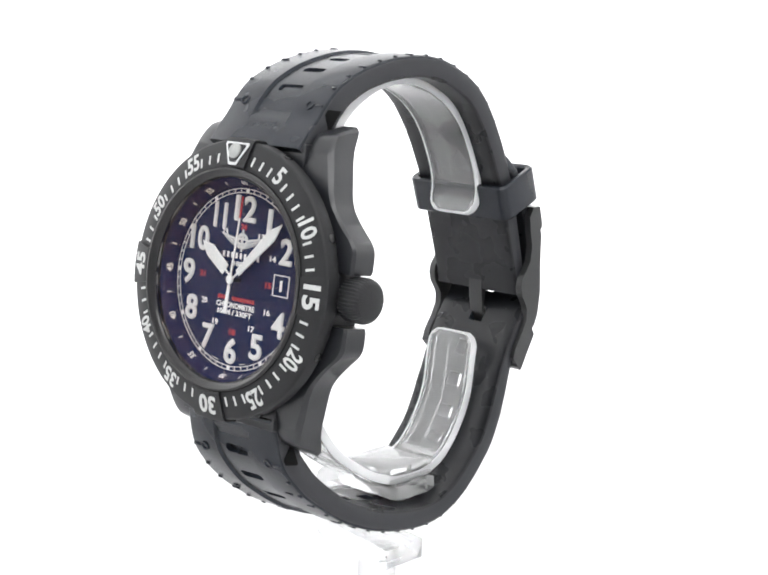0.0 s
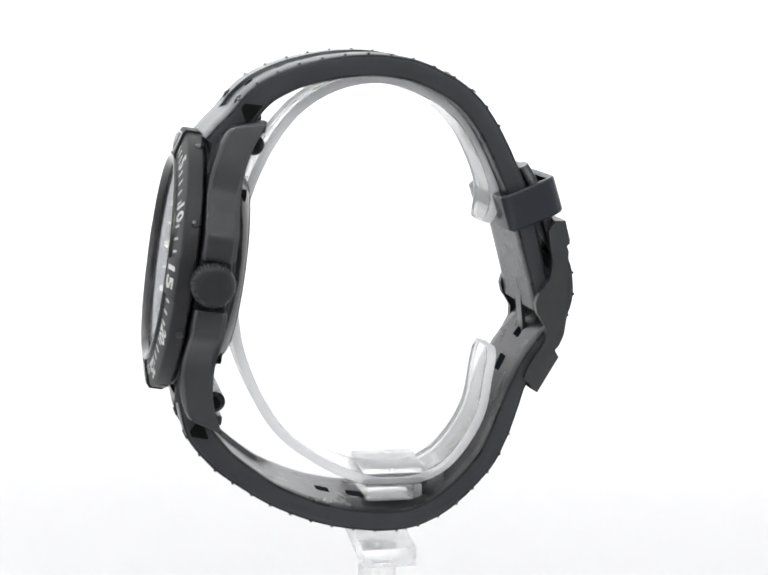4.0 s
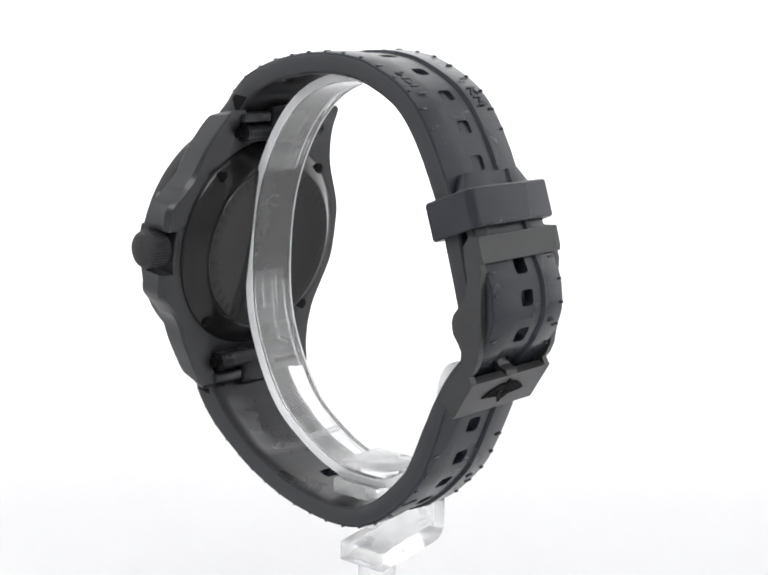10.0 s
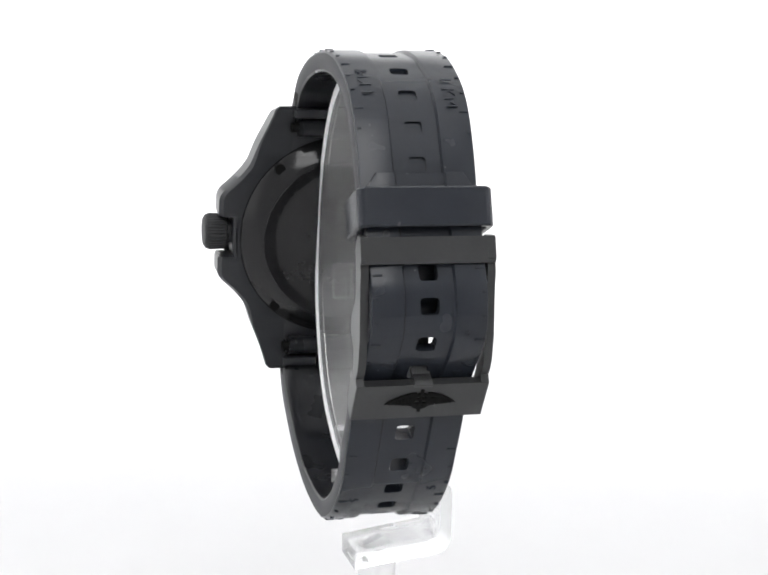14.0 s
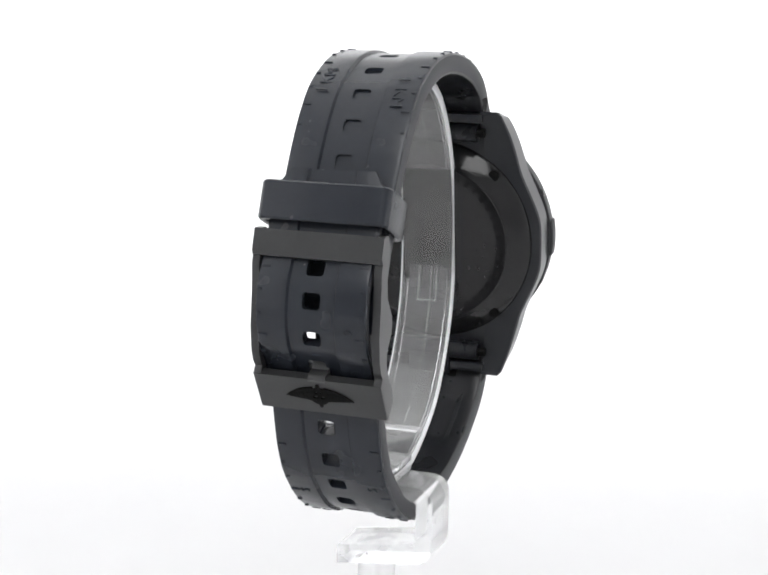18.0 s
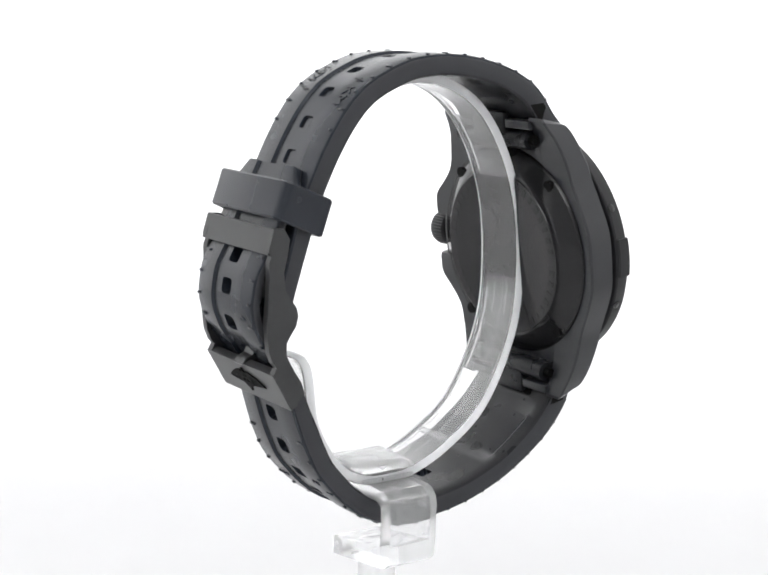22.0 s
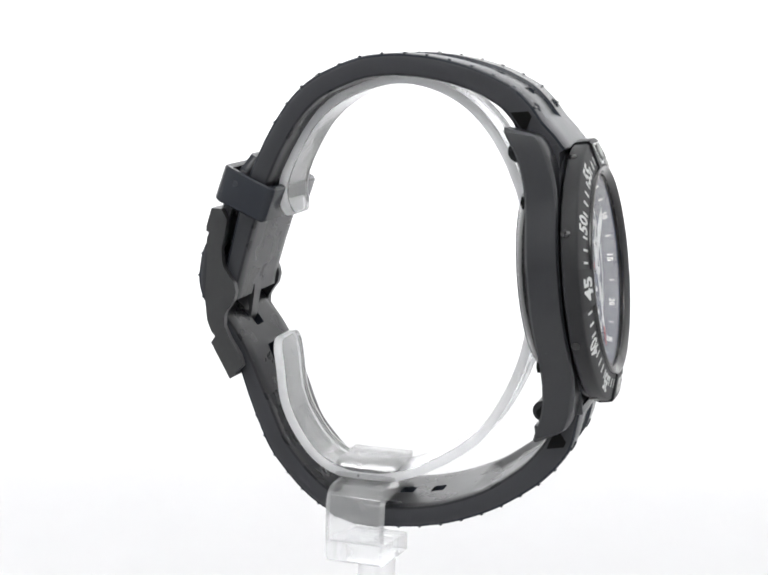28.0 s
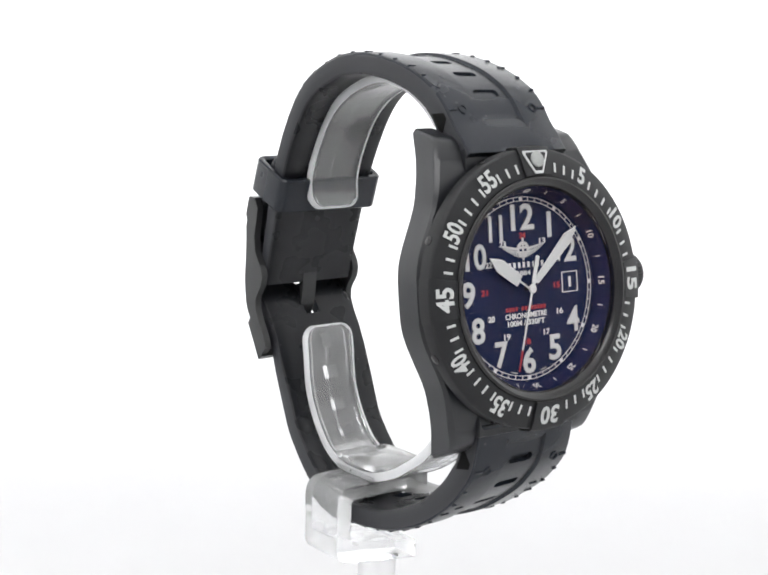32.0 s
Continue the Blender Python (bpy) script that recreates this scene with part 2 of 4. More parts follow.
# ---- the watch ----
LIFT = EYE_Z * 1000
watch = tagged(new("wristwatch"), "black wristwatch with navy dial and rubber strap on clear stand", "wristwatch")
watch.empty_display_size = 0.01
CENTRE, TILT = Vector((0, 38.9, -42.2 + LIFT)), 8.0
_s, _c = math.sin(radians(TILT)), math.cos(radians(TILT))
CASE_M = Matrix(((-1, 0, 0, 0), (0, -_s, _c, CENTRE.y), (0, _c, _s, CENTRE.z), (0, 0, 0, 1)))   # u, v, w of the case to the watch


def case_part(name, bm, material, parent=None, label="", smooth=38):
    bm.transform(CASE_M)
    return part(name, bm, material, parent or watch, label, smooth)


def flank(v, crown_side):
    """How far the side of the case stands out at height v."""
    pts = [(0, 23.7), (7.0, 23.7), (8.6, 23.0), (10.2, 21.3), (12.2, 19.4), (14, 18.1), (17.7, 16.8), (22, 15.2), (26.4, 14.0)] if crown_side else \
        [(0, 21.5), (3, 21.45), (5, 21.2), (7, 20.6), (9.8, 19.4), (12, 18.4), (14.2, 17.5), (17, 16.8), (21.6, 15.6), (26.4, 14.2)]
    a = abs(v)
    k = next((i for i in range(len(pts) - 1) if a <= pts[i + 1][0]), len(pts) - 2)
    (p0, q0), (p1, q1) = pts[k], pts[k + 1]
    t = (a - p0) / (p1 - p0)
    m0 = (q1 - pts[k - 1][1]) / (p1 - pts[k - 1][0]) if k else 0.0
    m1 = (pts[k + 2][1] - q0) / (pts[k + 2][0] - p0) if k + 2 < len(pts) else (q1 - q0) / (p1 - p0)
    if k < 1:
        return q0 + (q1 - q0) * t
    d = p1 - p0
    return (2 * t ** 3 - 3 * t * t + 1) * q0 + (t ** 3 - 2 * t * t + t) * d * m0 + (3 * t * t - 2 * t ** 3) * q1 + (t ** 3 - t * t) * d * m1


def along(pts, a):
    for (p, q), (p2, q2) in zip(pts, pts[1:]):
        if a <= p2:
            return q + (q2 - q) * max(a - p, 0) / (p2 - p)
    return pts[-1][1]


def w_front(v):
    return along([(0, -3.7), (12.5, -3.7), (15.7, -3.8), (17.6, -4.1), (20.3, -4.75), (22, -5.3), (23.3, -5.9), (24.5, -6.9)], abs(v))


def w_back(v):
    return along([(0, -9.0), (12, -9.0), (15.5, -9.1), (18.2, -9.4), (20.5, -9.95), (22.3, -10.6), (24, -11.45), (26, -12.35)], abs(v))


LUG_IN = 10.45                                # half the gap between the lugs


def build_case():
    bm = bmesh.new()
    for side in (1, -1):
        for lo, hi, inset in ([(-26.0, 26.0, 0)] if side < 0 else [(3.9, 26.0, 0), (-26.0, -4.1, 0), (-4.1, 3.9, 3.0)]):
            rings = []
            n = max(int((hi - lo) / 0.65), 4)
            for k in range(n + 1):
                v = lo + (hi - lo) * k / n
                a = abs(v)
                lean = math.copysign(1.55 * min(1, max(0, (a - 19) / 7)) ** 1.5, v)      # the lugs' ends slant back
                e = (0.4 if a > 20 else 0.15) if (k in (0, n) and not inset) else 0.0
                xi, xo, f, b = max(LUG_IN, math.sqrt(max(17.3 ** 2 - v * v, 0))), flank(v, side > 0) - inset - e, w_front(v - lean) - e, w_back(v) + e
                cut = 0.35 + (0.55 * min(1, max(0, (19 - a) / 6)) if side > 0 else 0.0)
                sl = 0.5 + 0.4 * min(1, max(0, (a - 12) / 8))           # the broader bevel on the lugs' front edge

                def at_depth(x, w):
                    return side * x, v - lean * min(1, max(0, (w - b) / (f - b))), w
                ring = [(xi, f), (max(xo - sl, xi + 0.1), f), (xo - 0.12, f - 0.55 * sl), (xo, f - 0.75 * sl), (xo, b + cut), (xo - 0.8 * cut, b), (xi, b)]
                rings.append([at_depth(x, w) for x, w in ring])
            grid_faces(bm, rings)
    lathe(bm, [(0.0, -5.0), (16.9, -5.0), (16.9, -3.7), (21.0, -3.7), (21.2, -3.9), (21.2, -8.6), (21.0, -8.9), (20.45, -8.95), (20.4, -7.6), (0.0, -7.6)], 96)
    for side in (1, -1):
        block(bm, 0, side * 19.4, -6.6, 21.2, 6.0, 5.0, 0.3)
    return case_part("case", bm, CASE, label="dark grey carbon-look composite case with four lugs", smooth=30)


def build_fingers():
    """The short finger of each lug that closes over the strap end."""
    for side in (1, -1):
        for u in (-1, 1):
            bm = bmesh.new()
            block(bm, u * 7.6, side * 24.6, -11.3, 6.6, 1.6, 2.4, 0.3)
            case_part("lug_finger", bm, CASE, label="short dark finger of a lug over the strap end")


build_case()
build_fingers()


def build_back():
    bm = bmesh.new()
    lathe(bm, [(19.7, -7.5), (19.7, -9.2), (19.35, -9.75), (16.3, -11.3), (15.7, -11.75), (0.0, -11.85)], 96)
    back = case_part("case_back", bm, BACK_RING, label="satin dark screw-down case back")
    bm = bmesh.new()
    lathe(bm, [(15.5, -11.75), (15.4, -11.95), (12.9, -11.93), (12.7, -11.88), (0.0, -11.88)], 96)
    case_part("engraved_disc", bm, BACK_DISC, back, "matte engraved centre of the case back")
    for k in range(4):
        a = radians(43 + (0, 94, 180, 274)[k])
        # a black plug stands for the shade in each key notch
        bm = bmesh.new()
        bmesh.ops.create_cone(bm, cap_ends=True, segments=20, radius1=1.0, radius2=1.0, depth=1.5)
        bmesh.ops.translate(bm, vec=(18.5 * math.sin(a), 18.5 * math.cos(a), -9.75), verts=bm.verts)
        case_part("key_notch_shade", bm, BLACK_AND_SHADE, back)
    bm = bmesh.new()
    for k in range(44):
        a = radians(k * 360 / 44)
        if k % 11 in (0,):
            continue
        m = Matrix.Rotation(-a, 4, "Z") @ Matrix.Translation((0, 14.2, -11.95)) @ Matrix.Rotation(math.pi, 4, "Y")
        b2 = bmesh.new()
        block(b2, 0, 0, 0, 0.55 + 0.25 * (k * 7 % 3), 1.25, 0.12)
        b2.transform(m)
        tmp = bpy.data.meshes.new("tmp")
        b2.to_mesh(tmp)
        bm.from_mesh(tmp)
        bpy.data.meshes.remove(tmp)
        b2.free()
    tagged(case_part("engraving", bm, BACK_DISC, back, "ring of engraved marks too small to read"), kind="stuff")


build_back()


RIM_R, RIM_W, SLOPE = 21.5, -0.45, 0.25      # outer edge of the bezel's face and its rise inwards


def build_bezel():
    bm = bmesh.new()
    lathe(bm, [(17.0, -3.25), (21.5, -3.25), (21.75, -3.15), (21.95, -2.9), (21.95, -0.95), (21.8, -0.65), (RIM_R, RIM_W), (17.75, RIM_W + (RIM_R - 17.75) * SLOPE), (17.5, 0.45), (17.0, 0.3)], 144)
    bezel = case_part("bezel", bm, BEZEL, label="dark rotating bezel with raised riders and white minute scale")

    def on_bezel(minute, r, lift=0.0):
        w = RIM_W + (RIM_R - r) * SLOPE + lift
        tilt = -math.atan(SLOPE)
        return Matrix.Rotation(-radians(minute * 6), 4, "Z") @ Matrix.Translation((0, r, w)) @ Matrix.Rotation(tilt, 4, "X")

    for minute in (0, 15, 30, 45):
        bm = bmesh.new()
        half = 9.0 if minute else 8.5
        lathe(bm, [(17.6, 0.3), (17.62, 0.78), (17.85, 0.86), (21.75, -0.1), (22.25, -0.5), (22.3, -0.9), (22.3, -2.7), (22.05, -3.0), (21.5, -3.1)], 12,
              minute * 6 - half, minute * 6 + half, cap=True)
        rider = case_part("rider", bm, BEZEL, bezel, smooth=30)
        bm = bmesh.new()
        if minute:
            lettering(bm, str(minute), 3.0, 3.75, 0.03, 0.09, on_bezel(minute, 19.75, 0.37))
            case_part("numeral", bm, GREYW, rider, "grey-white raised numeral")
        else:
            tri = [(-2.5, 1.75), (2.5, 1.75), (2.62, 1.35), (0.85, -1.95), (-0.85, -1.95), (-2.62, 1.35)]
            prism(bm, tri, 0, 0.18, 0.08)
            bm.transform(on_bezel(0, 19.8, 0.36))
            case_part("marker_plate", bm, SILVER, rider, "silver triangular zero marker")
            bm = bmesh.new()
            prism(bm, [(x * 0.8, y * 0.8 + 0.05) for x, y in tri], 0, 0.22, 0.05)
            bm.transform(on_bezel(0, 19.8, 0.36))
            case_part("marker_inset", bm, BEZEL, rider)
            bm = bmesh.new()
            lathe(bm, [(1.25, 0), (1.25, 0.4), (1.0, 0.5), (0.95, 0.42), (0.01, 0.5)], 28)
            bm.transform(on_bezel(0, 20.1, 0.4))
            case_part("lume_dot", bm, DOT, rider, "pale luminous dot in a metal ring")
    for minute in range(60):
        if minute % 5 == 0:
            if minute % 15:
                bm = bmesh.new()
                txt = str(minute)
                lettering(bm, txt, 2.9, 2.9 if len(txt) > 1 else 1.5, 0.025, 0.06, on_bezel(minute, 19.75, 0.0))
                case_part("numeral", bm, GREYW, bezel)
            continue
        if minute % 15 in (1, 14) and minute not in (1, 59):
            continue
        bm = bmesh.new()
        block(bm, 0, 0, 0.02, 0.38, 1.5, 0.08)
        bm.transform(on_bezel(minute, 19.1, 0.0))
        case_part("minute_mark", bm, GREYW, bezel)
    for a in (24, 66, 114, 156, 204, 246, 294, 336):
        bm = bmesh.new()
        lathe(bm, [(0.75, 0), (0.75, 0.12), (0.6, 0.2), (0.01, 0.2)], 18)
        block(bm, 0, 0, 0.2, 1.1, 0.2, 0.06)
        m = Matrix.Rotation(-radians(a), 4, "Z") @ Matrix.Translation((0, 21.9, -2.35)) @ Matrix.Rotation(radians(-90), 4, "X")
        bm.transform(m)
        case_part("bezel_screw", bm, GLOSS, bezel)
    bm = bmesh.new()
    lathe(bm, [(17.6, 0.2), (17.6, 0.7), (17.45, 0.95), (17.15, 1.02), (16.7, 0.8), (16.15, 0.35), (16.0, 0.15), (16.02, -1.2), (17.0, -1.3)], 128)
    case_part("crystal_ring", bm, GLOSS, label="polished black ring round the crystal")


build_bezel()

# ---- dial ----
W_DIAL, DIAL_U = -3.8, -0.28


def flat_at(u, v, w, turn=0.0):
    return Matrix.Translation((u, v, w)) @ Matrix.Rotation(-radians(turn), 4, "Z")


def clock(r, minute):
    a = radians(minute * 6)
    return r * math.sin(a), r * math.cos(a)


def bar(parent, name, material, u, v, sx, sy, w, turn=0.0, depth=0.04, label=""):
    bm = bmesh.new()
    block(bm, 0, 0, depth / 2, sx, sy, depth)
    bm.transform(flat_at(u + DIAL_U, v, w, turn))
    return case_part(name, bm, material, parent, label)


def word(parent, name, text, material, u, v, w, height, width=None, bold=0.02, depth=0.04, turn=0.0, label=""):
    bm = bmesh.new()
    lettering(bm, text, height, width, bold, depth, flat_at(u + DIAL_U, v, w, turn))
    return case_part(name, bm, material, parent, label)


def wing_shapes(bm, span, height, depth, m, droop=False):
    """Two feathered wings round a plain ring with an upright bar; spread with raised tips, or drooping."""
    if droop:
        top, low = (lambda t: 0.92 - 1.15 * t ** 2.2), (lambda t: -0.62 + 0.34 * t)
    else:
        top, low = (lambda t: 0.12 + 0.5 * t ** 1.2), (lambda t: -0.9 + 1.32 * t ** 1.7)
    for side in (1, -1):
        strips = []
        arm = [0.16 + 0.84 * k / 9 for k in range(10)]
        strips.append([(t, top(t)) for t in arm] + [(t, top(t) - 0.3 * (top(t) - low(t))) for t in arm[::-1]])
        for k in range(8):
            t0, t1 = 0.18 + 0.096 * k, 0.18 + 0.096 * (k + 0.8)
            a0, a1 = (top(t) - 0.36 * (top(t) - low(t)) for t in (t0, t1))
            lean = 0.10 if not droop else 0.04
            strips.append([(t0, a0), (t1, a1), (t1 - lean * 0.6, low(t1) + 0.06), (t0 - lean * 0.4, low(t0))])
        if droop:
            strips.append([(t, top(t) - 0.02) for t in arm] + [(t, low(t) + 0.06) for t in arm[::-1]])
        for row, strip in enumerate(strips):
            pts = [(side * x * span / 2, y * height / 2) for x, y in strip]
            b2 = bmesh.new()
            prism(b2, pts[::-1] if side > 0 else pts, 0, depth if row == 0 else depth * (0.45 if row > 8 else 0.8 - 0.15 * (row % 2)))
            b2.transform(m)
            join(bm, b2)
    b2 = bmesh.new()
    r = height * 0.42
    lathe(b2, [(r * 0.62, 0), (r * 0.62, depth), (r, depth), (r, 0)], 24)
    block(b2, 0, 0.02 * height, depth * 0.6, height * 0.12, height * 1.15, depth)
    block(b2, 0, 0.1 * height, depth * 0.6, height * 0.5, height * 0.13, depth * 0.9)
    block(b2, 0, -0.15 * height, depth * 0.6, height * 0.6, height * 0.13, depth * 0.9)
    b2.transform(m)
    join(bm, b2)
    return bm


def join(bm, other):
    tmp = bpy.data.meshes.new("tmp")
    other.to_mesh(tmp)
    other.free()
    bm.from_mesh(tmp)
    bpy.data.meshes.remove(tmp)


def build_dial():
    bm = bmesh.new()
    lathe(bm, [(0.0, W_DIAL), (14.9, W_DIAL), (14.9, W_DIAL - 0.4), (0.0, W_DIAL - 0.4)], 96)
    dial = case_part("dial", bm, DIAL, label="navy blue dial with white numerals and red accents")
    bm = bmesh.new()
    lathe(bm, [(14.9, W_DIAL - 0.3), (14.85, -3.3), (16.19, -1.25), (16.35, W_DIAL - 0.3)], 96)
    flange = case_part("minute_ring", bm, FLANGE, label="navy minute ring round the dial")
    wd = W_DIAL + 0.006
    sizes = {12: (4.7, 4.0), 11: (2.7, 3.9), 10: (4.1, 3.9), 1: (0.75, 3.9)}
    for h in (12, 1, 2, 4, 5, 6, 7, 8, 9, 10, 11):
        u, v = clock(11.35, h * 5)
        sx, sy = sizes.get(h, (2.5, 3.95))
        if h in (8, 9, 10, 2, 4):
            u *= 1.04 if h in (8, 9) else 1.015
        word(dial, "numeral_shadow_rim", str(h), PEWTER, u + 0.12, v - 0.08, wd, sy + 0.2, sx + 0.2, 0.03, 0.10, label="silver rim of an hour numeral")
        word(dial, "hour_numeral", str(h), LUME, u, v, wd + 0.10, sy, sx, 0.006, 0.10, label="white luminous hour numeral")
    for h in range(12):
        n = 12 + (h or 12)
        u, v = clock(8.4 if n != 15 else 6.9, h * 5)
        red = n in (24, 15, 18, 21)
        word(dial, "small_hour_numeral", str(n), RED if red else WHITE, u, v, wd, 0.95, 1.35, 0.03, label="small red twenty-four hour numeral" if red else "")
    bm = bmesh.new()
    wing_shapes(bm, 9.8, 3.1, 0.08, flat_at(DIAL_U, 6.15, wd))
    case_part("winged_emblem", bm, PEWTER, dial, "silver winged emblem")
    for k in range(9):
        if k != 6:
            bar(dial, "brand_bar", WHITE, -3.9 + k * 0.98, 3.75, 0.5, 0.9, wd)
    bar(dial, "brand_bar", WHITE, -3.9 + 6 * 0.98, 3.75, 0.25, 0.95, wd)
    word(dial, "year", "1884", WHITE, 0, 2.45, wd, 0.8, 2.8, 0.02)
    for k, wide in enumerate((0.7, 0.7, 0.6, 0.6, 0, 0.7, 0.7, 0.7, 0.7, 0.7, 0.7, 0.7, 0.7)):
        if wide:
            bar(dial, "red_bar", RED, -3.95 + k * 0.66, -3.1, wide * 0.66, 0.62, wd)
    word(dial, "printed_word", "CHRONOMETRE", WHITE, 0, -4.2, wd, 0.9, 8.8, 0.03)
    word(dial, "printed_depth", "100M / 330FT", WHITE, 0, -5.35, wd, 0.9, 7.9, 0.03)
    for s in (-1, 1):
        bar(dial, "tiny_print_bar", DOT, s * 3.1, -13.05, 1.3, 0.22, wd, turn=-s * 13.5)
    # the date window
    bm = bmesh.new()
    for cx, cy, sx, sy in ((0, 1.6, 3.45, 0.14), (0, -1.6, 3.45, 0.14), (-1.655, 0, 0.14, 3.06), (1.655, 0, 0.14, 3.06)):
        block(bm, cx, cy, 0.06, sx, sy, 0.12)
    bm.transform(flat_at(9.7 + DIAL_U, 0.3, wd))
    window = case_part("date_window", bm, WHITE, dial, "white-framed date window")
    bar(window, "date_disc", DIAL, 9.7, 0.3, 3.1, 3.0, wd, depth=0.03)
    word(window, "date_numeral", "1", WHITE, 9.7, 0.3, wd + 0.04, 1.7, 0.5, 0.0)
    # railway minute track
    bm = bmesh.new()
    lathe(bm, [(13.74, wd), (13.74, wd + 0.04), (13.85, wd + 0.04), (13.85, wd)], 120)
    lathe(bm, [(14.36, wd), (14.36, wd + 0.04), (14.47, wd + 0.04), (14.47, wd)], 120)
    bm.transform(flat_at(DIAL_U, 0, 0))
    case_part("minute_track", bm, WHITE, dial, "thin white railway minute track")
    for k in range(60):
        five = k % 5 == 0
        u, v = clock(14.1, k)
        bar(dial, "track_tick", WHITE, u, v, 0.7 if five else 0.14, 0.62 if five else 0.5, wd + 0.002, turn=k * 6, depth=0.05)
        if five:
            n = k or 60
            m = flat_at(*clock(15.35, k), -2.5) @ Matrix.Rotation(-radians(k * 6), 4, "Z") @ Matrix.Rotation(radians(57), 4, "X")
            bm = bmesh.new()
            lettering(bm, str(n), 1.0, 1.3 if n > 5 else 0.6, 0.02, 0.05, m)
            case_part("minute_numeral", bm, WHITE, flange)
        elif k % 5 == 2:
            a = k + 0.5
            m = flat_at(*clock(15.35, a), -2.5) @ Matrix.Rotation(-radians(a * 6), 4, "Z") @ Matrix.Rotation(radians(57), 4, "X")
            bm = bmesh.new()
            block(bm, 0, 0, 0.02, 0.16, 0.8, 0.05)
            bm.transform(m)
            case_part("minute_tick", bm, WHITE, flange)


build_dial()

HAND_M = Matrix(CASE_M)
HAND_M.translation = HAND_M.translation * MM


def hand_pose(angle, w):
    return HAND_M @ Matrix.Translation((DIAL_U * MM, 0, w * MM)) @ Matrix.Rotation(-radians(angle), 4, "Z")


def pointer(name, outline, lume, material, label, w, angle):
    bm = bmesh.new()
    for pts in outline:
        prism(bm, pts, 0, 0.16, 0.05)
    ob = part(name, bm, material, watch, label)
    if lume:
        bm = bmesh.new()
        prism(bm, lume, 0.1, 0.20)
        part("lume_fill", bm, LUME, ob, "white luminous fill")
    ob.matrix_basis = hand_pose(angle, w)
    return ob


HOUR_ANGLE, MINUTE_START, MINUTE_RATE, SECOND_START = 304.0, 45.2, 0.1, 4.0
hour_hand = pointer("hour_hand", [[(-0.14, 0), (0.14, 0), (0.14, 2.6), (-0.14, 2.6)], [(-1.0, 2.4), (1.0, 2.4), (1.1, 7.2), (0, 9.6), (-1.1, 7.2)]],
                    [(-0.85, 2.6), (0.85, 2.6), (0.92, 7.1), (0, 9.1), (-0.92, 7.1)], WHITE, "white sword-shaped hour pointer", -2.75, HOUR_ANGLE)
minute_hand = pointer("minute_hand", [[(-0.14, 0), (0.14, 0), (0.14, 2.2), (-0.14, 2.2)], [(-0.55, 1.6), (0.55, 1.6), (1.0, 11.2), (0, 13.9), (-1.0, 11.2)]],
                      [(-0.42, 1.9), (0.42, 1.9), (0.82, 11.1), (0, 13.4), (-0.82, 11.1)], WHITE, "white sword-shaped minute pointer", -2.45, MINUTE_START)
second_hand = pointer("second_hand", [[(-0.16, -1), (0.16, -1), (0.12, 9.8), (-0.12, 9.8)], [(-0.36, -5.3), (0.36, -5.3), (0.3, -1), (-0.3, -1)]],
                      None, WHITE, "thin white seconds pointer with a red tip", -2.1, SECOND_START)
bm = bmesh.new()
prism(bm, [(-0.13, 9.8), (0.13, 9.8), (0.1, 13.2), (-0.1, 13.2)], 0, 0.16, 0.03)
part("red_tip", bm, RED, second_hand, "red tip")
bm = bmesh.new()
lathe(bm, [(0.72, 0.0), (0.72, 0.25), (0.55, 0.4), (0.0, 0.42)], 28)
part("hub", bm, WHITE, second_hand, "white hub")
bm = bmesh.new()
lathe(bm, [(0.35, W_DIAL), (0.35, -2.3), (0.0, -2.3)], 16)
case_part("arbor", bm, STEEL_BLACK)

bm = bmesh.new()
dome = [(15.98 * k / 8, 0.2 - 0.2 * (k / 8) ** 2) for k in range(9)]
lathe(bm, dome + [(r, w - 0.7) for r, w in dome[::-1]], 96)
crystal = case_part("crystal", bm, CRYSTAL, label="slightly domed clear crystal with tinted coating", smooth=60)
crystal.visible_shadow = False


def build_crown():
    bm = bmesh.new()
    rings = []
    n = 288
    for depth, r, wave in ((20.4, 2.2, 0), (21.8, 2.2, 0), (21.9, 3.0, 0), (22.3, 3.35, 0.07), (25.0, 3.45, 0.09), (25.8, 3.2, 0.06), (26.2, 2.7, 0), (26.3, 1.0, 0)):
        rings.append([(depth, (r + wave * math.cos(k * math.pi * 2 * 36 / n)) * math.cos(k * math.tau / n) + 0.3,
                       (r + wave * math.cos(k * math.pi * 2 * 36 / n)) * math.sin(k * math.tau / n) - 5.8) for k in range(n)])
    grid_faces(bm, rings)
    crown = case_part("crown", bm, BEZEL, label="fluted dark crown")
    bm = bmesh.new()
    wing_shapes(bm, 3.2, 0.9, 0.05, Matrix.Translation((26.27, 0.3, -5.8)) @ Matrix.Rotation(radians(90), 4, "Y") @ Matrix.Rotation(radians(90), 4, "Z"))
    case_part("crown_emblem", bm, BEZEL, crown)


build_crown()


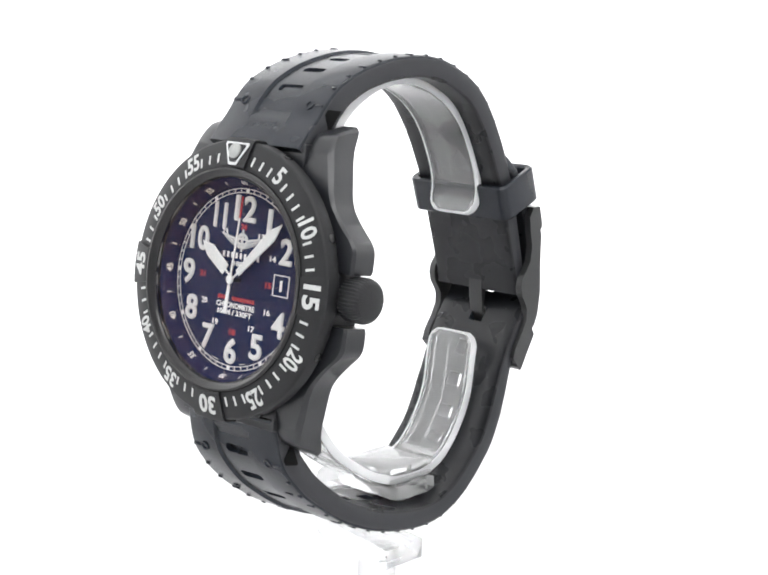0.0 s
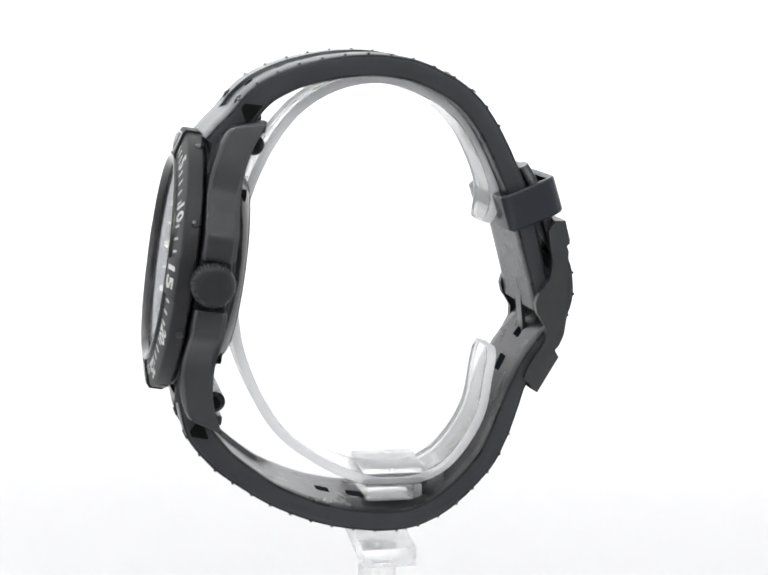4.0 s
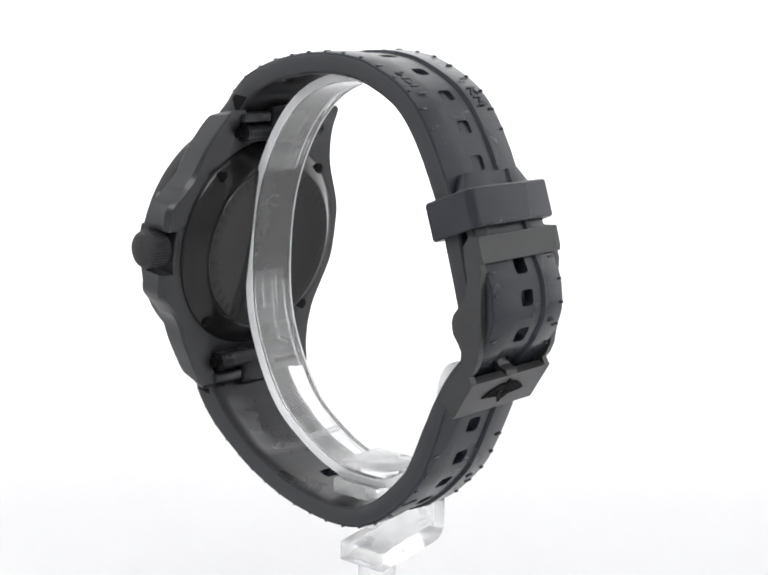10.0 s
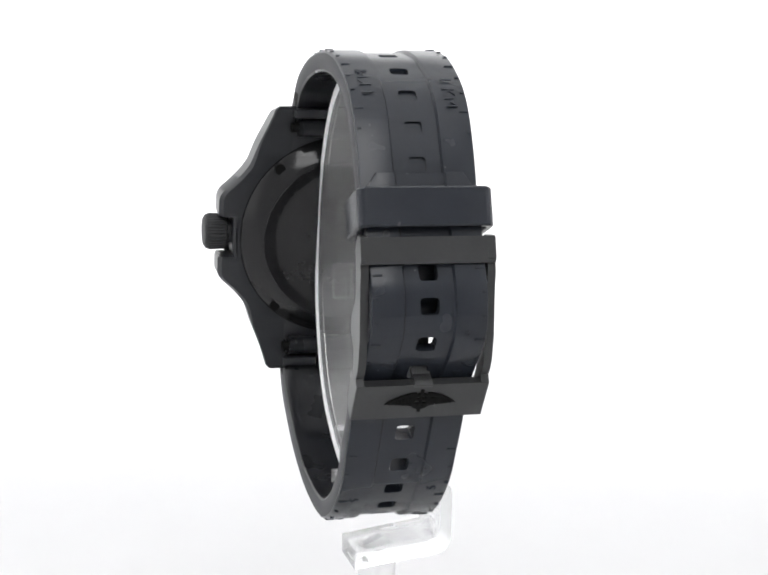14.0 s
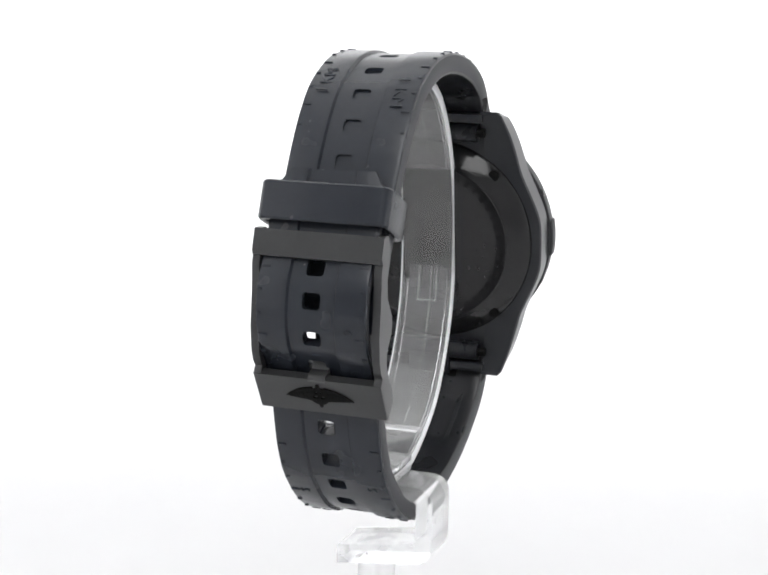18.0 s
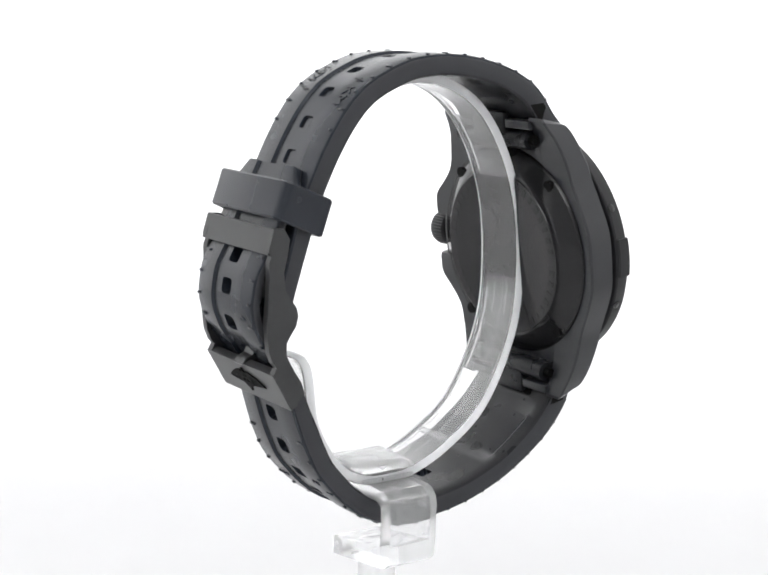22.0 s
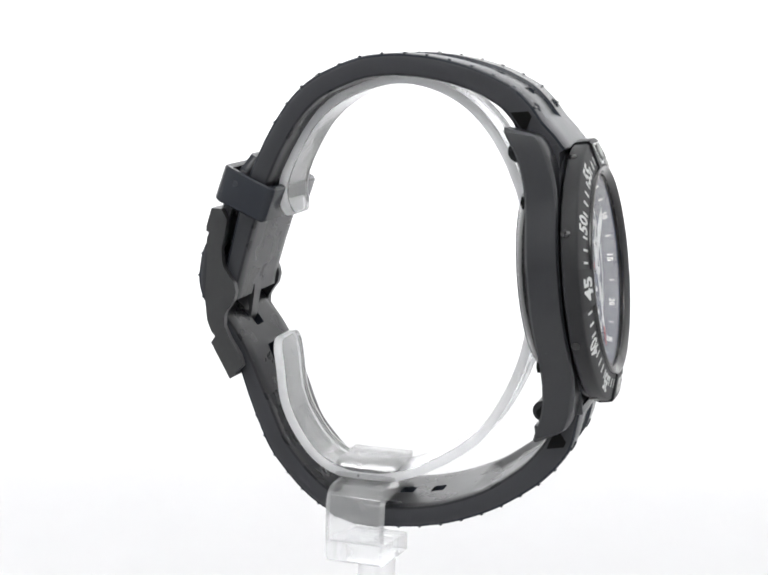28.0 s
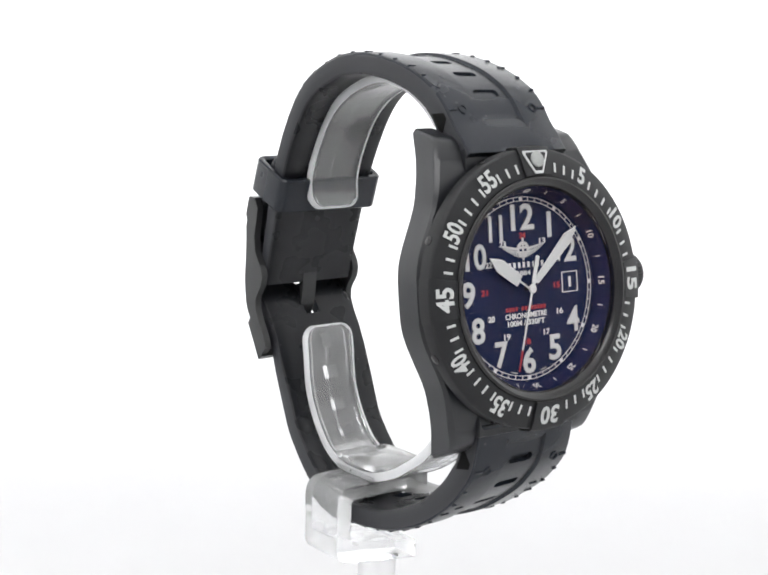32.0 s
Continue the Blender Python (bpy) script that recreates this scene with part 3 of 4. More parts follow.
# ---- the strap ----
def build_strap(name, label, pts, thick, half, shift, twist, slots, channel, pads, flip, marks):
    """A rubber strap swept along its outer line, with a sunk channel, slots and raised scale marks."""
    at, total = smooth_path(pts)

    def frame_at(s):
        p, t = at(s)
        n = Vector((-t.y, t.x)) if flip else Vector((t.y, -t.x))
        return p, t, n

    def place(s, x, depth):
        p, t, n = frame_at(s)
        q = p - n * (depth - twist(s / total) * x)
        return (x + shift(s / total), q.x, q.y + LIFT)

    def nearest(o, z):
        return min((k * total / 600 for k in range(601)), key=lambda s: (at(s)[0] - Vector((o, z))).length)

    cuts = []
    for item in slots:
        s = nearest(*item[0]) + item[4]
        cuts.append((s - item[1] / 2, s + item[1] / 2, item[2], item[3]))
    cuts.sort()
    stations = {0.0, total}
    k = 1.1
    while k < total:
        if not any(a - 0.25 < k < b + 0.25 for a, b, *_ in cuts):
            stations.add(k)
        k += 1.1
    for a, b, *_ in cuts:
        stations |= {a, b}
    stations = sorted(stations)
    bm = bmesh.new()
    top, low = [], []
    for s in stations:
        h, th = half(s / total), thick(s / total)
        sw = 1.65
        for a, b, w2, dep in cuts:
            if a - 1e-6 <= s <= b + 1e-6:
                sw = w2
        ch = min(4.1, h - 2.2)
        sink = 0.5 * min(1, max(0, (s - channel[0]) / 0.5)) * min(1, max(0, (channel[1] - s) / 0.5))
        cols = [(-h, 0.55), (-h + 0.18, 0.2), (-h + 0.6, 0.05), (-ch - 0.15, 0.0), (-ch + 0.15, sink), (-sw, sink), (sw, sink), (ch - 0.15, sink), (ch + 0.15, 0.0), (h - 0.6, 0.05), (h - 0.18, 0.2), (h, 0.55)]
        hollow = 0.7 * max(min(1, max(0, (s - a) / 1.4)) * min(1, max(0, (b - s) / 1.4)) for a, b in pads)
        wide = h - 3.0
        lows = [(-h, th - 0.5), (-h + 0.2, th - 0.15), (-h + 0.7, th), (-wide - 0.5, th), (-wide + 0.6, th - hollow), (-sw, th - hollow), (sw, th - hollow), (wide - 0.6, th - hollow), (wide + 0.5, th), (h - 0.7, th), (h - 0.2, th - 0.15), (h, th - 0.5)]
        top.append([bm.verts.new(place(s, x, d)) for x, d in cols])
        low.append([bm.verts.new(place(s, x, d)) for x, d in lows])
    m = len(top[0])
    for i in range(len(stations) - 1):
        s0, s1 = stations[i], stations[i + 1]
        cut = next(((a, b, w2, dep) for a, b, w2, dep in cuts if abs(a - s0) < 1e-6 and abs(b - s1) < 1e-6), None)
        for j in range(m - 1):
            if cut and j == 5:
                a, b, w2, dep = cut
                th = thick((s0 + s1) / 2 / total)
                through_hole = dep > th

                # corner order: low s -x, high s -x, high s +x, low s +x
                def rounded(depth):
                    r = min(0.55, (s1 - s0) / 2 - 0.1)
                    out = []
                    for cx, cs, a0, a1 in ((-w2 + r, s0 + r, 270, 180), (-w2 + r, s1 - r, 180, 90), (w2 - r, s1 - r, 90, 0), (w2 - r, s0 + r, 0, -90)):
                        out.append([bm.verts.new(place(cs + r * math.sin(radians(a0 + (a1 - a0) * g / 2)), cx + r * math.cos(radians(a0 + (a1 - a0) * g / 2)), depth)) for g in range(3)])
                    return out
                sink = 0.5 if channel[0] + 0.5 < s0 and s1 < channel[1] - 0.5 else 0.0
                corner = [top[i][5], top[i + 1][5], top[i + 1][6], top[i][6]]
                edge = rounded(sink)
                fan(bm, corner, edge)
                flat_edge = [v for c in edge for v in c]
                if through_hole:
                    corner2 = [low[i][5], low[i + 1][5], low[i + 1][6], low[i][6]]
                    edge2 = rounded(th)
                    fan(bm, corner2, edge2)
                    bottom = [v for c in edge2 for v in c]
                else:
                    edge2 = rounded(sink + dep)
                    bottom = [v for c in edge2 for v in c]
                    bm.faces.new(bottom)
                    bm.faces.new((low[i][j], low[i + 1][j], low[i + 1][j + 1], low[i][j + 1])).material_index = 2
                for k in range(12):
                    l2 = (k + 1) % 12
                    bm.faces.new((flat_edge[k], flat_edge[l2], bottom[l2], bottom[k]))
                continue
            bm.faces.new((top[i][j], top[i + 1][j], top[i + 1][j + 1], top[i][j + 1]))
            # inner faces take the rubber copy darkened for shade
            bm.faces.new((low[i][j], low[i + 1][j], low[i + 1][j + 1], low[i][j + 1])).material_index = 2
        for j in (0, m - 1):
            bm.faces.new((top[i][j], top[i + 1][j], low[i + 1][j], low[i][j]))
    for i in (0, -1):
        for j in range(m - 1):
            bm.faces.new((top[i][j], top[i][j + 1], low[i][j + 1], low[i][j]))
    strap = part(name, bm, RUBBER, watch, label, smooth=32)
    strap.data.materials.append(CUT_RUBBER)
    strap.data.materials.append(SHADED_RUBBER)
    for f in strap.data.polygons:
        if abs(f.normal.x) > 0.9 and abs(f.center.x) > 0.007:
            f.material_index = 1

    def on_strap(s, x, lift=0.0):
        p, t, n = frame_at(s)
        q = p + n * (lift + twist(s / total) * x)
        ax = Vector((-1 if not flip else 1, 0, 0))
        ay, az = Vector((0, t.x, t.y)), Vector((0, n.x, n.y))
        if ax.cross(ay).dot(az) < 0:
            ax = -ax
        m4 = Matrix((ax, ay, az)).transposed().to_4x4()
        m4.translation = (x + shift(s / total), q.x, q.y + LIFT)
        return m4
    for s, side, kind in marks(total):
        h = half(s / total)
        bm = bmesh.new()
        if isinstance(kind, str):
            lettering(bm, kind, 2.0 if len(kind) > 1 else 1.6, 6.2 if len(kind) > 1 else None, 0.0, 0.15 if len(kind) > 1 else 0.2, on_strap(s, side * (h - 3.0), -0.05) @ Matrix.Rotation(radians(90 * side), 4, "Z"))
            part("raised_letters" if len(kind) > 1 else "raised_numeral", bm, RUBBER, strap)
        else:
            block(bm, 0, 0, 0.0, kind, 0.42, 0.28, 0.08)
            bm.transform(on_strap(s, side * (h - 0.35 - kind / 2), 0))
            part("scale_tick", bm, RUBBER, strap)
    # no recess is cut: a flush black plate paints the notch's shade
    for side in (1, -1):
        s = 8.0
        h = half(s / total) + 0.02
        p, t, n = frame_at(s)
        tri = [p + t * a - n * b for a, b in ((-2.2, 3.6), (2.0, 3.6), (0.4, 1.1), (-0.6, 1.1))]
        bm = bmesh.new()
        x0 = side * (h - 0.5) + shift(s / total)
        grid_faces(bm, [[(x, q.x, q.y + LIFT) for q in tri] for x in (x0, x0 + side * 0.54)])
        part("notch_shade_plate", bm, BLACK_AND_SHADE, strap, "flush black plate for the shade in the notch beside the lug")
    if flip:
        for k in (0, 1):
            p, t, n = frame_at(9.5)
            bm = bmesh.new()
            block(bm, 0, 0, 0, 1.5, 1.7, 0.2)
            m4 = on_strap(9.6, 4.6 - 2.2 * k, -thick(9.6 / total))
            bm.transform(m4)
            part("mould_mark", bm, BLACK_AND_SHADE, strap, "small moulded mark too small to read")
    return strap, frame_at, total


def fan(bm, corner, edge):
    for k in range(4):
        a, b = edge[k], edge[(k + 1) % 4]
        for p, q in zip(a, a[1:]):
            bm.faces.new((corner[k], p, q))
        bm.faces.new((corner[k], a[-1], b[0], corner[(k + 1) % 4]))


def ramp_fn(*stops):
    def fn(t):
        for (a, p), (b, q) in zip(stops, stops[1:]):
            if t <= b:
                return p + (q - p) * max(t - a, 0) / (b - a)
        return stops[-1][1]
    return fn


UPPER = [(32.9, -21.2), (31.2, -19.2), (29.0, -17.0), (27.3, -14.8), (25.3, -12.8), (23.3, -11.4), (19.2, -9.5), (15.1, -8.3), (11.1, -7.5), (7.0, -7.1), (3.0, -7.1),
         (-2.0, -7.8), (-5.9, -9.2), (-9.2, -10.8), (-11.7, -12.4), (-13.5, -14.0), (-15.2, -16.0), (-16.9, -18.4), (-18.3, -20.8), (-19.6, -23.2), (-20.9, -26.0),
         (-22.3, -29.2), (-23.6, -33.0), (-24.6, -37.0), (-25.5, -40.6), (-26.5, -44.6), (-27.3, -48.0), (-27.7, -50.6)]
upper_slots = [((24.7, -12.4), 1.7, 2.5, 0.35, 0.0), ((19.3, -9.5), 1.7, 2.2, 0.5, 0.0), ((13.3, -7.9), 1.8, 1.9, 0.7, 0), ((6.6, -7.1), 2.0, 1.7, 0.7, 0), ((0.2, -7.3), 2.2, 1.6, 0.65, 0),
               ((-7.1, -9.75), 2.3, 1.55, 0.6, 0), ((-13.0, -13.5), 2.4, 1.5, 0.5, 0), ((-17.0, -18.5), 2.4, 1.5, 0.45, 0), ((-20.1, -24.3), 2.6, 1.5, 0.4, 0)]


def upper_marks(total):
    rows = []
    k = 12.2
    i = 1
    while k < 61.5:
        for side in (1, -1):
            rows.append((k + (0.9 if side > 0 else 0), side, 1.5 if i % 3 == 0 else 0.7))
        k += 3.9
        i += 1
    rows += [(8.3, 1, "O"), (8.3, -1, "O"), (8.3, 1, 1.5), (8.3, -1, 1.5), (52.2, 1, "1 KM"), (49.2, -1, "1 KM")]
    return rows


build_strap("buckle_side_strap", "black rubber strap half with sunk channel and raised scale marks", UPPER,
            ramp_fn((0, 5.2), (0.1, 4.3), (0.2, 3.9), (0.8, 3.8), (0.92, 3.3), (1, 3.1)), ramp_fn((0, 10.25), (0.12, 10.4), (0.45, 10.0), (0.8, 9.7), (1, 9.5)),
            ramp_fn((0, 0.2), (0.3, 0.5), (0.6, 0.55), (0.85, 0.2), (1, 0)), ramp_fn((0, 0), (0.3, 0.01), (0.7, 0.025), (1, 0.0)), upper_slots, (5.7, 88), ((-9, -5),), False, upper_marks)

LOWER = [(38.1, -63.2), (37.4, -65.0), (37.0, -67.2), (36.3, -70.4), (34.9, -73.1), (31.4, -77.2), (27.1, -80.6), (22.7, -83.5), (18.4, -85.6), (14.0, -87.3), (9.7, -88.4),
         (5.3, -89.1), (1.8, -89.4), (-2.4, -89.2), (-6.8, -87.9), (-11.0, -85.4), (-14.4, -82.3), (-18.0, -78.1), (-20.3, -73.5), (-22.2, -68.5), (-23.4, -64.8), (-25.1, -60.5),
         (-27.6, -56.4), (-30.0, -53.3), (-31.5, -49.6), (-31.7, -46.4), (-31.0, -42.6), (-29.4, -39.6), (-27.9, -36.0), (-26.0, -31.5), (-24.2, -27.7), (-23.0, -25.3)]
lower_slots = [((36.2, -70.0), 1.7, 2.5, 0.9, 0.4), ((32.6, -75.6), 1.7, 2.4, 0.9, 0), ((27.3, -80.0), 1.8, 2.2, 0.9, 0), ((21.6, -83.6), 2.0, 2.0, 0.9, 0)]
for _o, _z in ((11.6, -87.4), (5.6, -88.8), (-0.7, -89.0), (-6.7, -87.7), (-11.8, -84.2), (-15.7, -79.8), (-18.9, -74.5), (-21.55, -68.4), (-23.9, -62.8), (-27.0, -57.2),
               (-30.6, -51.9), (-31.5, -45.5), (-29.6, -40.1)):
    lower_slots.append(((_o, _z), 2.8, 1.55, 9.0, 0))


def lower_marks(total):
    rows = []
    k, i = 12.2, 1
    while k < total - 14:
        if not 80 < k < 92:
            for side in (1, -1):
                rows.append((k + (0.8 if side > 0 else 0), side, 1.6 if i % 3 == 0 else 0.7))
        k += 3.9
        i += 1
    rows += [(8.3, 1, "O"), (8.3, -1, "O"), (8.3, 1, 1.5), (8.3, -1, 1.5)]
    for j, (s, d) in enumerate(((19, "1"), (32, "2"), (45, "3"), (58, "4"), (70, "5"))):
        rows.append((s, 1, d))
        rows.append((s - 3, -1, d))
    rows += [(95.4, 1, "8"), (103.9, 1, "9")]
    return rows


build_strap("holed_strap", "long black rubber strap half with adjustment holes, tucked through its buckle", LOWER,
            ramp_fn((0, 5.0), (0.1, 4.5), (0.2, 3.9), (0.62, 3.8), (0.7, 2.9), (0.76, 2.3), (1, 2.0)), ramp_fn((0, 10.25), (0.1, 10.35), (0.4, 9.6), (0.975, 9.5), (0.985, 8.6), (1, 7.4)),
            ramp_fn((0, 0), (0.35, -0.7), (0.6, -0.95), (0.72, -0.6), (0.8, -0.15), (1, 0)), ramp_fn((0, 0), (0.1, 0.03), (0.17, 0.045), (0.25, 0.035), (0.33, 0.015), (0.42, 0.0), (0.55, 0.005), (0.6, 0.015), (0.66, 0.04), (0.74, 0.02), (0.82, 0.03), (1, 0.01)), lower_slots, (3.9, 200), ((12, 28),), True, lower_marks)


# ---- keeper, buckle, spring bars ----
def slab(bm, pts, x0, x1, bevel=0.2):
    """A side outline (o, z), extruded across the strap, with bevelled edges."""
    b2 = bmesh.new()
    rings = [[(x, o, z + LIFT) for o, z in pts] for x in (x0, x1)]
    grid_faces(b2, rings)
    if bevel:
        bmesh.ops.bevel(b2, geom=[e for e in b2.edges if len(e.link_faces) == 2 and e.calc_face_angle(0) > 0.5], offset=bevel, segments=2, affect="EDGES", profile=0.5)
    join(bm, b2)
    return bm


def build_keeper():
    e, d = Vector((-0.925, 0.380)), Vector((-0.318, -0.948))
    mid = Vector((-22.85, -32.0))

    def loop(hx, he, r, along):
        out = []
        for cx, ce, a0 in ((hx - r, he - r, 0), (-hx + r, he - r, 90), (-hx + r, -he + r, 180), (hx - r, -he + r, 270)):
            for g in range(5):
                a = radians(a0 + 22.5 * g)
                p = mid + e * (ce + r * math.sin(a)) + d * along
                out.append((cx + r * math.cos(a), p.x, p.y + LIFT))
        return out
    bm = bmesh.new()
    L = 3.2
    loops = [loop(9.95, 3.85, 0.8, -L + 0.2), loop(10.2, 4.1, 1.0, -L), loop(10.9, 4.85, 1.5, -L), loop(11.15, 5.1, 1.6, -L + 0.3), loop(11.15, 5.1, 1.6, L - 0.3),
             loop(10.9, 4.85, 1.5, L), loop(10.2, 4.1, 1.0, L), loop(9.95, 3.85, 0.8, L - 0.2)]
    loops.append(loops[0])
    vs = [[bm.verts.new(p) for p in r] for r in loops[:-1]]
    vs.append(vs[0])
    for a, b in zip(vs, vs[1:]):
        for i in range(20):
            bm.faces.new((a[i], a[(i + 1) % 20], b[(i + 1) % 20], b[i]))
    part("keeper", bm, RUBBER, watch, "black rubber keeper loop holding the strap end")


build_keeper()

PLATE = [(-26.9, -34.8), (-25.8, -36.6), (-26.2, -39.3), (-26.8, -41.9), (-26.5, -44.8), (-25.2, -46.7), (-24.3, -47.9), (-24.0, -49.3), (-24.4, -51.0), (-25.4, -52.4), (-26.1, -53.6),
         (-26.1, -55.6), (-25.0, -57.8), (-23.2, -60.4), (-22.5, -62.4), (-24.9, -64.9), (-28.6, -58.7), (-27.9, -57.5), (-28.6, -56.7), (-29.4, -54.8), (-29.9, -50.7), (-29.6, -46.0),
         (-29.5, -43.0), (-29.6, -40.2), (-29.2, -39.2), (-29.7, -38.2), (-28.7, -34.8)]


def build_buckle():
    bm = bmesh.new()
    for s in (-1, 1):
        slab(bm, PLATE, s * 9.75, s * 11.05, 0.18)
    slab(bm, [(-28.75, -34.75), (-29.8, -38.9), (-28.7, -39.2), (-27.6, -35.0)], -10.9, 10.9, 0.22)
    slab(bm, [(-28.7, -58.7), (-25.0, -65.0), (-23.7, -64.2), (-25.3, -61.2), (-27.3, -58.0)], -10.98, 10.98, 0.22)
    buckle = part("buckle", bm, STEEL_BLACK, watch, "black coated steel pin buckle with curved side plates")
    bm = bmesh.new()
    bmesh.ops.create_cone(bm, cap_ends=True, segments=20, radius1=1.15, radius2=1.15, depth=20.0)
    bm.transform(Matrix.Translation((0, -26.0, -49.3 + LIFT)) @ Matrix.Rotation(radians(90), 4, "Y"))
    part("pivot_bar", bm, STEEL_BLACK, buckle)
    bm = bmesh.new()
    slab(bm, [(-24.3, -48.8), (-24.4, -50.8), (-25.0, -55.4), (-26.6, -58.9), (-28.3, -59.3), (-28.8, -58.75), (-28.3, -57.9), (-26.9, -57.3), (-25.4, -54.0), (-26.0, -49.0)], -1.5, 1.5, 0.2)
    part("pin", bm, STEEL_BLACK, buckle, "buckle pin through a strap hole")
    bm = bmesh.new()
    mid, t = Vector((-26.95, -61.7)), Vector((3.7, -6.3)).normalized()
    n = Vector((t.y, -t.x))
    m = Matrix(((-1, 0, 0, 0), (0, -t.x, n.x, mid.x), (0, -t.y, n.y, mid.y + LIFT), (0, 0, 0, 1)))
    if m.to_3x3().determinant() < 0:
        m = Matrix(((1, 0, 0, 0), (0, -t.x, n.x, mid.x), (0, -t.y, n.y, mid.y + LIFT), (0, 0, 0, 1)))
    wing_shapes(bm, 11.8, 4.2, 0.22, m, True)
    part("winged_emblem", bm, BLACK_AND_SHADE, buckle, "dark embossed winged emblem")


build_buckle()


def build_bars():
    for side in (1, -1):
        v, w = side * 21.7, -11.0
        bm = bmesh.new()
        bmesh.ops.create_cone(bm, cap_ends=True, segments=28, radius1=1.75, radius2=1.75, depth=19.4)
        bm.transform(Matrix.Translation((0, v, w)) @ Matrix.Rotation(radians(90), 4, "Y"))
        b2 = bmesh.new()
        block(b2, 0, side * 22.0, -8.6, 19.2, 3.6, 4.2, 0.4)
        block(b2, 0, side * 24.3, -10.6, 8.2, 4.6, 4.0, 0.6)
        # lip and tube are coloured darker too, for the shade behind the case
        case_part("strap_lip", b2, SHADED_RUBBER, label="stepped rubber lip of the strap end against the case")
        tube = case_part("strap_tube", bm, SHADED_RUBBER, label="rubber tube of the strap end round its spring bar")
        for s in (-1, 1):
            bm = bmesh.new()
            bmesh.ops.create_cone(bm, cap_ends=True, segments=16, radius1=0.85, radius2=0.85, depth=2.0)
            bm.transform(Matrix.Translation((s * 10.0, v, w)) @ Matrix.Rotation(radians(90), 4, "Y"))
            case_part("spring_bar_end", bm, BLACK_AND_SHADE, tube, "dark metal end of a spring bar")


build_bars()

# ---- the stand ----
stand = tagged(new("display_stand"), "clear acrylic watch stand with open cuff on round post", "display stand")
stand.empty_display_size = 0.01


def build_stand():
    cuff = [(-16.0, -35.9), (-16.9, -31.2), (-14.9, -25.2), (-10.9, -18.8), (-4.7, -14.4), (3.9, -12.2), (13.1, -14.9), (19.8, -21.5), (24.7, -32.0), (26.5, -44.0), (25.6, -57.3),
            (19.6, -70.3), (11.5, -77.0), (4.6, -80.2), (-0.5, -81.0), (-5.8, -80.6), (-10.9, -77.8), (-15.6, -70.6), (-17.0, -62.6), (-17.8, -58.2)]
    at, total = smooth_path(cuff)
    END = 2.7
    near = [0.0, 0.06, 0.2, 0.45, 0.8, 1.25, 1.9, END]
    stops = near + [END + (total - 2 * END) * k / 96 for k in range(1, 96)] + [total - e for e in near[::-1]]

    def half_width(s, full):
        e = min(s, total - s)
        return full if e >= END else full - END + math.sqrt(max(END * END - (END - e) ** 2, 0))

    bm = bmesh.new()
    rings = []
    for s in stops:
        p, t = at(s)
        q = Vector((t.y, -t.x))
        hw, r = half_width(s, 4.95), 0.25
        lip = min(1.0, 0.45 * hw)
        ring = [(hw - r, 0.0), (hw, r), (hw, 1.75 - r), (hw - r, 1.75), (hw - lip + 0.2, 1.75), (hw - lip, 1.6), (hw - lip - 0.1, 1.2),
                (-hw + lip + 0.1, 1.2), (-hw + lip, 1.6), (-hw + lip - 0.2, 1.75), (-hw + r, 1.75), (-hw, 1.75 - r), (-hw, r), (-hw + r, 0.0)]
        rings.append([(x, (p - q * d).x, (p - q * d).y + LIFT) for x, d in ring])
    grid_faces(bm, rings)
    part("cuff", bm, ACRYLIC, stand, "open clear acrylic cuff ring with thick lips", smooth=35).visible_shadow = False

    # added pale strip once round the band: the edge's refracted glint as colour
    way = []
    for side, order in ((-1, stops), (1, stops[::-1])):
        for s in order:
            p, t = at(min(max(s, 0.1), total - 0.1))
            q = Vector((t.y, -t.x))
            c = p - q * 0.875
            way.append((Vector((side * half_width(s, 5.12), c.x, c.y + LIFT)), Vector((0, q.x, q.y))))
    bm = bmesh.new()
    vs = []
    for k, (c, a) in enumerate(way):
        t = (way[(k + 1) % len(way)][0] - way[k - 1][0]).normalized()
        b = t.cross(a).normalized()
        vs.append([bm.verts.new(c + a * x + b * y) for x, y in ((0.78, 0.1), (0.68, 0.15), (-0.68, 0.15), (-0.78, 0.1), (-0.78, -0.1), (-0.68, -0.15), (0.68, -0.15), (0.78, -0.1))])
    for a, b in zip(vs, vs[1:] + vs[:1]):
        for g in range(8):
            bm.faces.new((a[g], a[(g + 1) % 8], b[(g + 1) % 8], b[g]))
    part("cuff_edge_glint", bm, EDGE, stand, "added pale strip for the bright refracted light in the cuff's edge", smooth=40).visible_shadow = False

    def patch(name, s0, s1, half, d0, d1, material, label, steps=12):
        """A thin piece that follows the cuff's curve."""
        b2 = bmesh.new()
        rows = []
        for k in range(steps + 1):
            p, t = at(s0 + (s1 - s0) * k / steps)
            q = Vector((t.y, -t.x))
            rows.append([(x, (p - q * d).x, (p - q * d).y + LIFT) for x, d in ((-half, d0), (half, d0), (half, d1), (-half, d1))])
        grid_faces(b2, rows)
        bmesh.ops.bevel(b2, geom=[e for e in b2.edges if len(e.link_faces) == 2 and e.calc_face_angle(0) > 0.8], offset=0.12, segments=2, affect="EDGES", profile=0.5)
        part(name, b2, material, stand, label, smooth=35).visible_shadow = False

    def arm(o, z):
        return min((total * k / 800 for k in range(801)), key=lambda s: (at(s)[0] - Vector((o, z))).length)
    sa, sb = arm(12.4, -76.4), arm(-9.2, -79.0)
